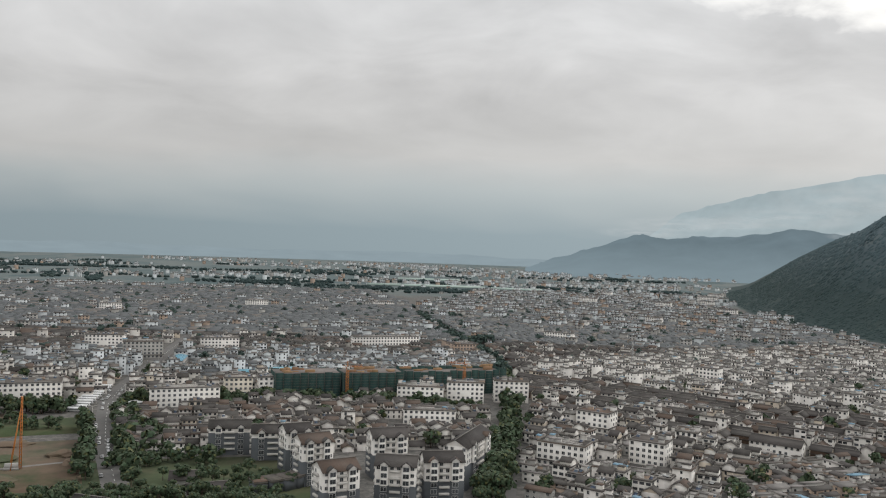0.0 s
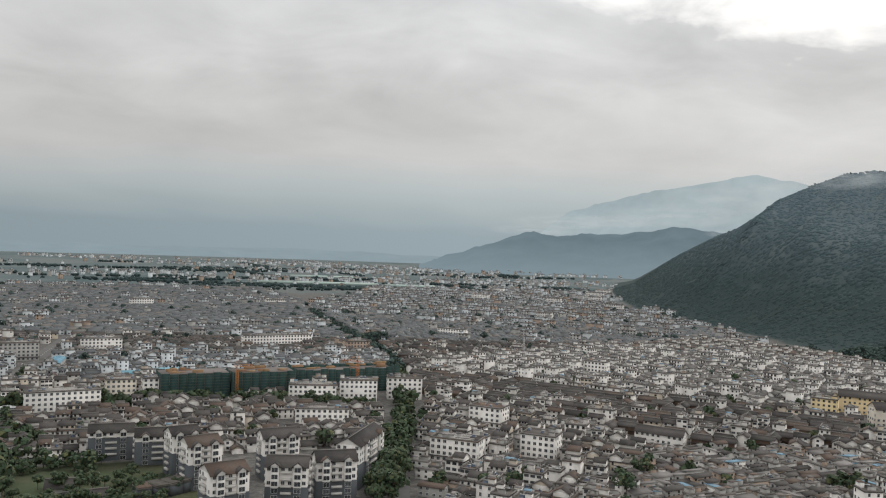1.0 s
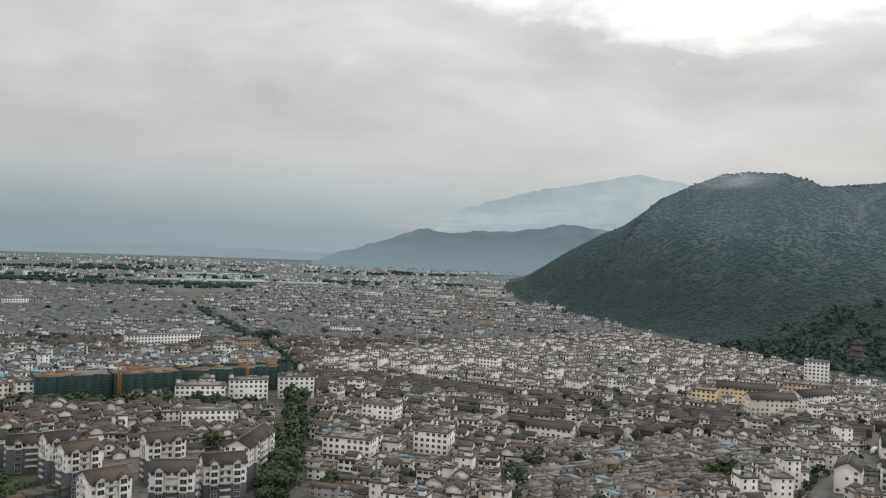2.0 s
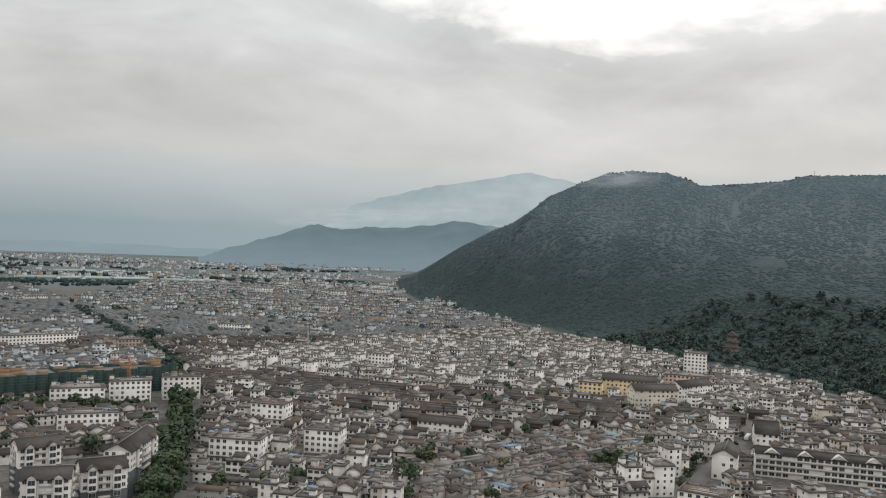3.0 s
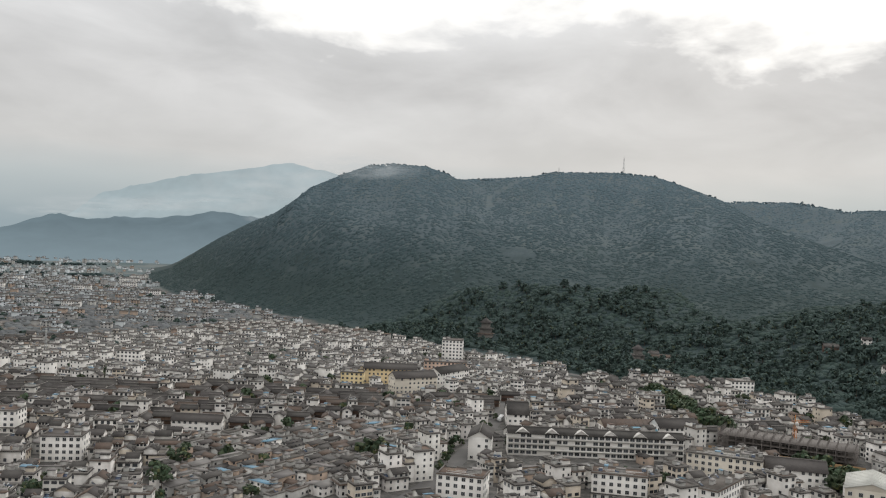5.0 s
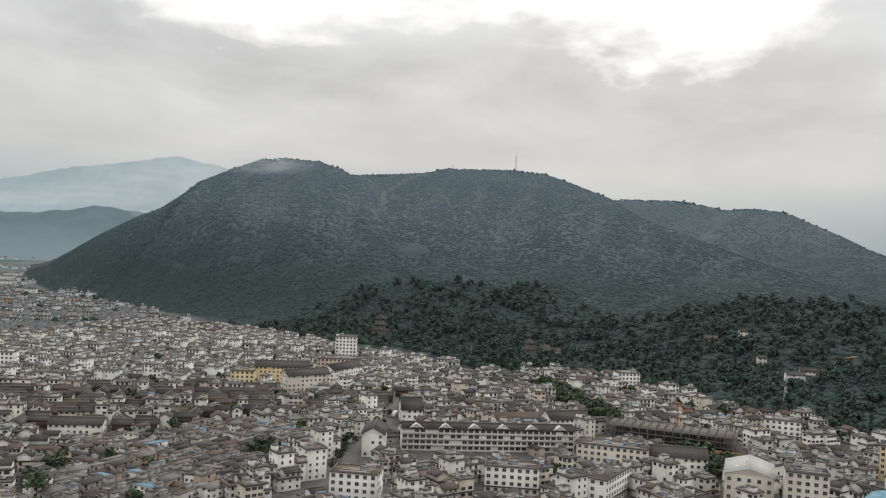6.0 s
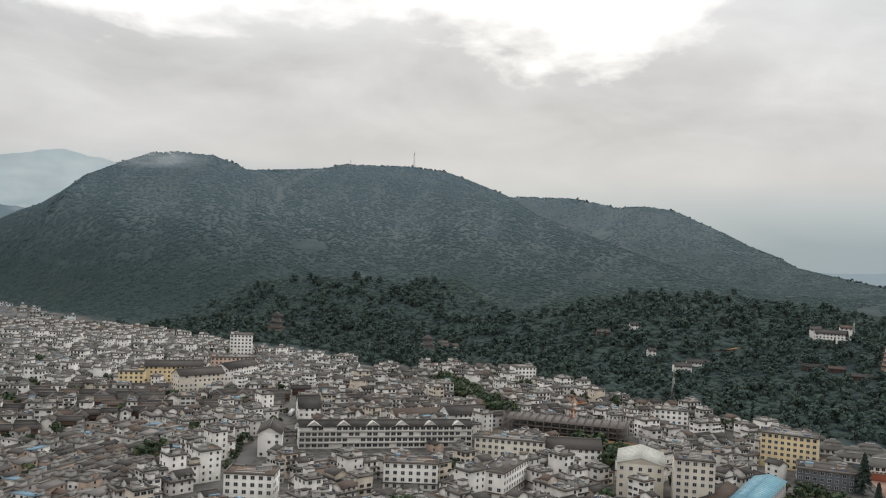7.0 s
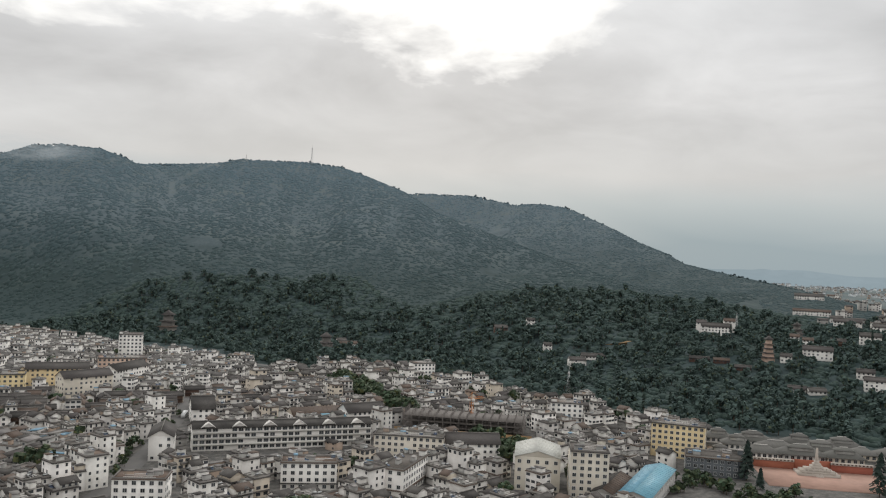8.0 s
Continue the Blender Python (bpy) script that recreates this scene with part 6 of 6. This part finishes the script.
# ---------------- trees ----------------


def tree_geo(seed, h, spread, kind="broad", tufts=30):
    """Trunk, limbs and a crown of many small leafy tufts round several boughs."""
    r = random.Random(seed)
    trunk, crown = Geo(), Geo()
    if kind == "conifer":
        trunk.tube(0, 0, -1, .32, h * .9, 6, .06)
        for k in range(tufts * 6):
            f = r.random() ** .8
            z, rad = h * (.08 + .92 * f), spread * (1 - f) ** .8 * r.uniform(.55, 1.05) + .15
            a = r.uniform(0, 6.28)
            x, y, s = rad * math.cos(a), rad * math.sin(a), r.uniform(.6, 1.2)
            t = r.uniform(-.5, .5)
            crown.add([(x - s * math.sin(a + t), y + s * math.cos(a + t), z - .2), (x + s * math.sin(a + t), y - s * math.cos(a + t), z - .2),
                       (x + s * .9 * math.cos(a), y + s * .9 * math.sin(a), z - s * .9), (x * .3, y * .3, z + s * 1.1)], [(0, 2, 1), (0, 1, 3)])
        return trunk, crown
    trunk.tube(0, 0, -1, .35, h * .55 + 1, 6, .18)
    boughs = 9 if tufts > 20 else 7
    for b in range(boughs):
        a, e = b * 2.4 + r.uniform(-.4, .4), r.uniform(.15, 1)
        bx, by, bz = spread * .62 * math.cos(a) * math.sqrt(1 - (e - .3) ** 2 * .9), spread * .62 * math.sin(a) * math.sqrt(1 - (e - .3) ** 2 * .9), h * ((.38 if tufts > 20 else .16) + (.5 if tufts > 20 else .62) * e)
        if b == 0:
            bx, by, bz = 0, 0, h * .72
        if tufts > 20:
            trunk.rod((0, 0, h * .4), (bx * .8, by * .8, bz), .1)
        br = spread * r.uniform(.36, .55) * (1 if tufts > 20 else 1.15)
        for k in range(tufts):
            u, ph = r.uniform(-.55, 1), r.uniform(0, 6.28)
            q = math.sqrt(1 - u * u)
            d = Vector((q * math.cos(ph), q * math.sin(ph), u))
            rr = br * r.uniform(.6, 1.1)
            c = Vector((bx, by, bz)) + Vector((d.x * rr, d.y * rr, d.z * rr * .8))
            s = r.uniform(.5, 1.0) * (30 / tufts) ** .5
            wild = .6 if tufts > 20 else .3
            nrm = (d + Vector((r.uniform(-wild, wild), r.uniform(-wild, wild), r.uniform(-.3, .6)))).normalized()
            t1 = nrm.orthogonal().normalized() * s
            t2 = nrm.cross(t1)
            lift = nrm * s * .35
            if tufts <= 20:
                crown.add([tuple(c - t1 * 1.15 - lift), tuple(c - t2), tuple(c + t1 * 1.15 - lift), tuple(c + t2)], [(0, 1, 3), (1, 2, 3)])
                continue
            crown.add([tuple(c - t1 - lift), tuple(c - t2 * .8), tuple(c + t1 - lift), tuple(c + t2), tuple(c + lift)], [(0, 1, 4), (1, 2, 4), (2, 3, 4), (3, 0, 4)])
    return trunk, crown


TREES = [tree_geo(s, h, w) for s, h, w in ((1, 9, 3.9), (2, 11, 4.6), (3, 7.5, 3.4), (4, 12.5, 5.0), (5, 10, 3.6))]
PINES = [tree_geo(s, h, w, "conifer", 44) for s, h, w in ((11, 22, 5.0), (12, 17, 3.0), (13, 13, 2.6))]
TM = [(mesh_of("trunk", a, MAT["bark"]), mesh_of("crown", b, MAT["leaf"])) for a, b in TREES]
PM = [(mesh_of("trunk", a, MAT["bark"]), mesh_of("crown", b, MAT["pine"])) for a, b in PINES]


def tree(x, y, k, scale, pine=False, label="leafy dark green tree beside the street", group="town trees"):
    top = tagged(new("conifer" if pine else "tree"), label, "tree", group)
    top.matrix_basis = pose(x, y, land_at(x, y), 0, 0, (x * 37 + y * 11) % 360) @ Matrix.Scale(scale, 4)
    me = (PM if pine else TM)[k]
    part("trunk", me[0], None, top)
    part("crown", me[1], None, top)


def arrays_of(pair, leaf):
    out = {}
    for g, mat in zip(pair, ("bark", leaf)):
        out[mat] = (np.array(g.v, float).reshape(-1, 3), np.array(g.q, int).reshape(-1, 4), np.array(g.t, int).reshape(-1, 3))
    return out


TA = [arrays_of(tree_geo(s, h, w, tufts=12), "canopy") for s, h, w in ((1, 9, 3.9), (2, 11, 4.6), (3, 7.5, 3.4), (4, 12.5, 5.0), (5, 10, 3.6))]
PA = [arrays_of(tree_geo(s, h, w, "conifer", 14), "pine") for s, h, w in ((11, 22, 3.6), (12, 17, 3.0), (13, 13, 2.6))]
rng = random.Random(44)
for x, y, k, s in ((484, 122, 0, .95), (497, 60, 0, 1.0), (470, 112, 2, .8)):
    tree(x, y, k, s, True, "tall dark conifer beside the square", "conifers")
SPOTS = []


def belt(pts, width, step, size=(.8, 1.2)):
    for a, b in zip(pts, pts[1:]):
        a, b = Vector(a), Vector(b)
        n = max(1, int((b - a).length / step))
        d = (b - a).normalized()
        for k in range(n):
            o = rng.uniform(-width, width) / 2
            p = a.lerp(b, (k + rng.random()) / n)
            SPOTS.append((p.x - d.y * o, p.y + d.x * o, rng.uniform(*size)))


belt([(-140, 395), (-172, 470), (-192, 520), (-208, 560)], 5, 5)           # east side of the main street
belt([(-150, 455), (-175, 500), (-196, 548)], 8, 4)
belt([(-165, 400), (-204, 500), (-222, 545)], 5, 7)
belt([(-190, 352), (-150, 372), (-110, 380), (-78, 372), (-60, 360)], 24, 1.2, (.5, .95))
belt([(-128, 405), (-95, 420), (-70, 400)], 24, 2.0, (.4, .8))
belt([(-168, 438), (-140, 446), (-112, 448)], 16, 2.2, (.5, .9))
belt([(-310, 500), (-262, 512), (-225, 520)], 30, 2.4, (.4, .8))
belt([(-330, 540), (-260, 560), (-240, 565)], 26, 1.8)
belt([(-215, 588), (-122, 612), (-75, 622)], 9, 2.2)                       # belt behind the terraces
belt([(-75, 622), (-10, 606), (30, 610)], 8, 4)
belt([(24, 385), (34, 460), (42, 520)], 12, 1.6, (.9, 1.4))                # green line beside the apartments
belt([(44, 520), (52, 600), (60, 700), (56, 860)], 10, 5)
belt([(56, 860), (12, 1100), (-35, 1346)], 16, 7)
belt([(436, 226), (446, 250), (462, 268)], 26, 1.3)
belt([(505, 360), (540, 420), (575, 480)], 22, 1.5, (.8, 1.2))
belt([(430, 140), (462, 150), (458, 122), (436, 104), (470, 90)], 16, 3, (.4, .8))
belt([(270, 366), (330, 412), (398, 466)], 11, 9, (.4, .6))
belt([(20, 940), (60, 1000)], 20, 5, (1.2, 1.6))
for x, y in GAPS:
    if math.hypot(x, y) < 1900:
        SPOTS.append((x, y, rng.uniform(.7, 1.15)))
SPOTS.sort(key=lambda s: math.hypot(s[0], s[1]))
street_bulk = Bulk()
for k, (x, y, s) in enumerate(SPOTS):
    if k < 200:
        tree(x, y, k % 5, s)
    else:
        street_bulk.put(TA[k % 5], x, y, land_at(x, y), rng.uniform(0, 6.28), s, (("canopy", "leaf"),) if y < 760 else ())
street_bulk.finish("street_trees", "green trees between the houses of the town", "trees")

# park at the foot of the hill: real trees, close together
park = Bulk()
n = 0
for k in range(16000):
    x, y = rng.uniform(540, 1330), rng.uniform(-60, 1500)
    edge = (585 if y > 200 else 560) + 50 * math.sin(y / 90) + (60 if 300 < y < 520 else 0) + max(0, 200 - y) * .15 - max(0, y - 950) * .08
    if x < edge or math.hypot(x, y) > 1200 + 130 * float(vnoise(np.array(x), np.array(y), 150, 14)) - abs(rng.gauss(0, 90)) or not free(x, y, 2) or any(inside(x, y, z[0]) for z in ZONES):
        continue
    s = rng.uniform(.7, 1.2)
    if rng.random() < .04 and math.hypot(x, y) < 950:
        park.put(PA[n % 3], x, y, land_at(x, y), rng.uniform(0, 6.28), s * .8)
    else:
        park.put(TA[n % 5], x, y, land_at(x, y), rng.uniform(0, 6.28), s)
    n += 1
    if n > 2500:
        break
park.finish("park_trees", "dark green trees crowding the foot of the hill", "trees")


# forest on the hill: tufted crowns, joined
def forest(name, count, seed, zone, size, label, mat="hill_leaf", park=False, behind=False):
    r = np.random.default_rng(seed)
    bm = bmesh.new()
    bmesh.ops.create_icosphere(bm, subdivisions=1, radius=1)
    tv = np.array([v.co for v in bm.verts])
    tf = np.array([[v.index for v in f.verts] for f in bm.faces if f.calc_center_median().z > -.5])      # the underside lies in the ground
    bm.free()
    kinds = []
    for k in range(6):
        jag = 1 + .12 * r.standard_normal(len(tv))
        kinds.append(tv * np.clip(jag, .5, 1.6)[:, None] * (1, 1, .52))
    x, y = r.uniform(zone[0], zone[1], count * (3 if park else 7)), r.uniform(zone[2], zone[3], count * (3 if park else 7))
    z = land(x, y)
    dist = np.hypot(x, y)
    clear = vnoise(x, y, 130, 9) + .6 * vnoise(x, y, 50, 10)
    ok = (z > 3) & (dist > 1120 + 90 * vnoise(x, y, 150, 14)) & (dist < np.interp(np.degrees(np.arctan2(x, y)), [15, 19, 26, 33, 50, 54, 60, 66, 73, 80], [2650, 2500, 2120, 1900, 1930, 2520, 2420, 2340, 2180, 1600])) & (clear < .75 + .3 * r.random(len(x)))
    if not park:
        rear = ridge_height(x, y, RIDGE_B, ROWS_B, 1300, 900, 1.6) > ridge_height(x, y, RIDGE_A, ROWS_A, 1000, 800, 1.55)
        ok &= rear == behind
    if park:
        edge = np.where(y > 200, 598, 572) + 50 * np.sin(y / 90) + np.where((y > 300) & (y < 520), 60, 0) + np.maximum(0, 200 - y) * .15 - np.maximum(0, y - 950) * .08
        ok = (x > edge) & (dist < 1200 + 90 * vnoise(x, y, 150, 14))
        ok[ok] = [free(a, b, 2) and not any(inside(a, b, zz[0]) for zz in ZONES) for a, b in zip(x[ok], y[ok])]
    x, y, z, dist = x[ok][:count], y[ok][:count], z[ok][:count], dist[ok][:count]
    m = len(x)
    s = r.uniform(*size, m) * (1 + .25 * vnoise(x, y, 60, 11))
    turn, pick = r.uniform(0, 6.28, m), r.integers(0, 6, m)
    base = np.array(kinds)[pick] * s[:, None, None]
    c, sn = np.cos(turn)[:, None], np.sin(turn)[:, None]
    dx, dy = base[..., 0] * c - base[..., 1] * sn, base[..., 0] * sn + base[..., 1] * c
    lean_x, lean_y = (land(x + 6, y) - land(x - 6, y)) / 12, (land(x, y + 6) - land(x, y - 6)) / 12      # the canopy follows the slope
    v = np.stack([dx + x[:, None], dy + y[:, None], base[..., 2] * r.uniform(.75, 1.15, m)[:, None] + (z + s * (.1 if park else -.2))[:, None] + dx * lean_x[:, None] + dy * lean_y[:, None]], -1)
    f = (tf[None] + (np.arange(m) * len(tv))[:, None, None]).reshape(-1, 3)
    ob = new(name, mesh_from("crowns", v.reshape(-1, 3), np.zeros((0, 4), int), f, MAT[mat], True))
    tagged(ob, label, "forest", kind="stuff")


# haze put into the foliage: paler, bluer high colours, more so on the rear ridge
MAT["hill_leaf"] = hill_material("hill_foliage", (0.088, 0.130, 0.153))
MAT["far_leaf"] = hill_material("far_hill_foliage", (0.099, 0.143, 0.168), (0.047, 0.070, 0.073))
# the far plain's tree belts get a hazy tint too
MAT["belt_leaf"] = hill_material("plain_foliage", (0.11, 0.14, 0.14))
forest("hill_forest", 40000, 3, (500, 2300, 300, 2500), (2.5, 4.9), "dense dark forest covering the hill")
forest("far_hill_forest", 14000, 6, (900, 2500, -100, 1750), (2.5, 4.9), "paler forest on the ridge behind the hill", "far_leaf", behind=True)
forest("park_thicket", 11000, 4, (540, 1250, -60, 1500), (3.2, 5.2), "dark undergrowth and low trees of the park", "thicket", True)


# single trees that stand out along the crests
crest_trees = Bulk()
r = random.Random(17)
for line, count in ((RIDGE_A[4:23], 110), (RIDGE_B[2:16], 80)):
    for k in range(count):
        u = r.uniform(0, len(line) - 1.001)
        a, b = line[int(u)], line[int(u) + 1]
        x, y = a[0] + (b[0] - a[0]) * (u % 1) + r.gauss(0, 4), a[1] + (b[1] - a[1]) * (u % 1) + r.gauss(0, 4)
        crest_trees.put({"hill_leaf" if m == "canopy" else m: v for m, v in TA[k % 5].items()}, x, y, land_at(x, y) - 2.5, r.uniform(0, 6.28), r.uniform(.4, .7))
crest_trees.finish("crest_trees", "small trees along the skyline of the hill", "trees")


# tree belts and copses of the far plain
def far_belts():
    r = np.random.default_rng(8)
    bm = bmesh.new()
    bmesh.ops.create_icosphere(bm, subdivisions=1, radius=1)
    tv = np.array([v.co for v in bm.verts])
    tf = np.array([[v.index for v in f.verts] for f in bm.faces])
    bm.free()
    xs, ys = [], []
    for k in range(60):
        cx, cy = r.uniform(-1500, 700), r.uniform(1500, 3300)
        if cx / cy < -.62 or cx / cy > .34:
            continue
        n, a = int(r.uniform(25, 110)), r.choice((.32, .32, 1.9))
        t = r.uniform(-1, 1, n) * r.uniform(60, 260)
        o = r.normal(0, 7, n)
        xs.append(cx + t * math.cos(a) - o * math.sin(a)), ys.append(cy + t * math.sin(a) + o * math.cos(a))
    for cx, cy, sx, sy, n in ((-120, 2050, 150, 14, 170), (90, 2000, 120, 12, 120), (-420, 2100, 120, 20, 140), (-470, 1800, 40, 25, 60), (300, 1950, 130, 20, 120), (250, 1500, 60, 14, 70), (-330, 1650, 30, 20, 50), (20, 960, 9, 9, 14)):
        xs.append(r.normal(cx, sx, n)), ys.append(r.normal(cy, sy, n))
    x, y = np.concatenate(xs), np.concatenate(ys)
    keep_them = land(x, y) < 2
    x, y = x[keep_them], y[keep_them]
    m = len(x)
    s = r.uniform(2.6, 5.0, m)
    v = tv[None] * (1 + .2 * r.standard_normal((m, len(tv))))[..., None] * s[:, None, None] * (1.2, 1.2, .9) + np.stack([x, y, s * .8], -1)[:, None]
    f = (tf[None] + (np.arange(m) * len(tv))[:, None, None]).reshape(-1, 3)
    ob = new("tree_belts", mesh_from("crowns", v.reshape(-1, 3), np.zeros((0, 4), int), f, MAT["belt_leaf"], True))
    tagged(ob, "dark tree belts and copses across the far plain", "trees", kind="stuff")


far_belts()
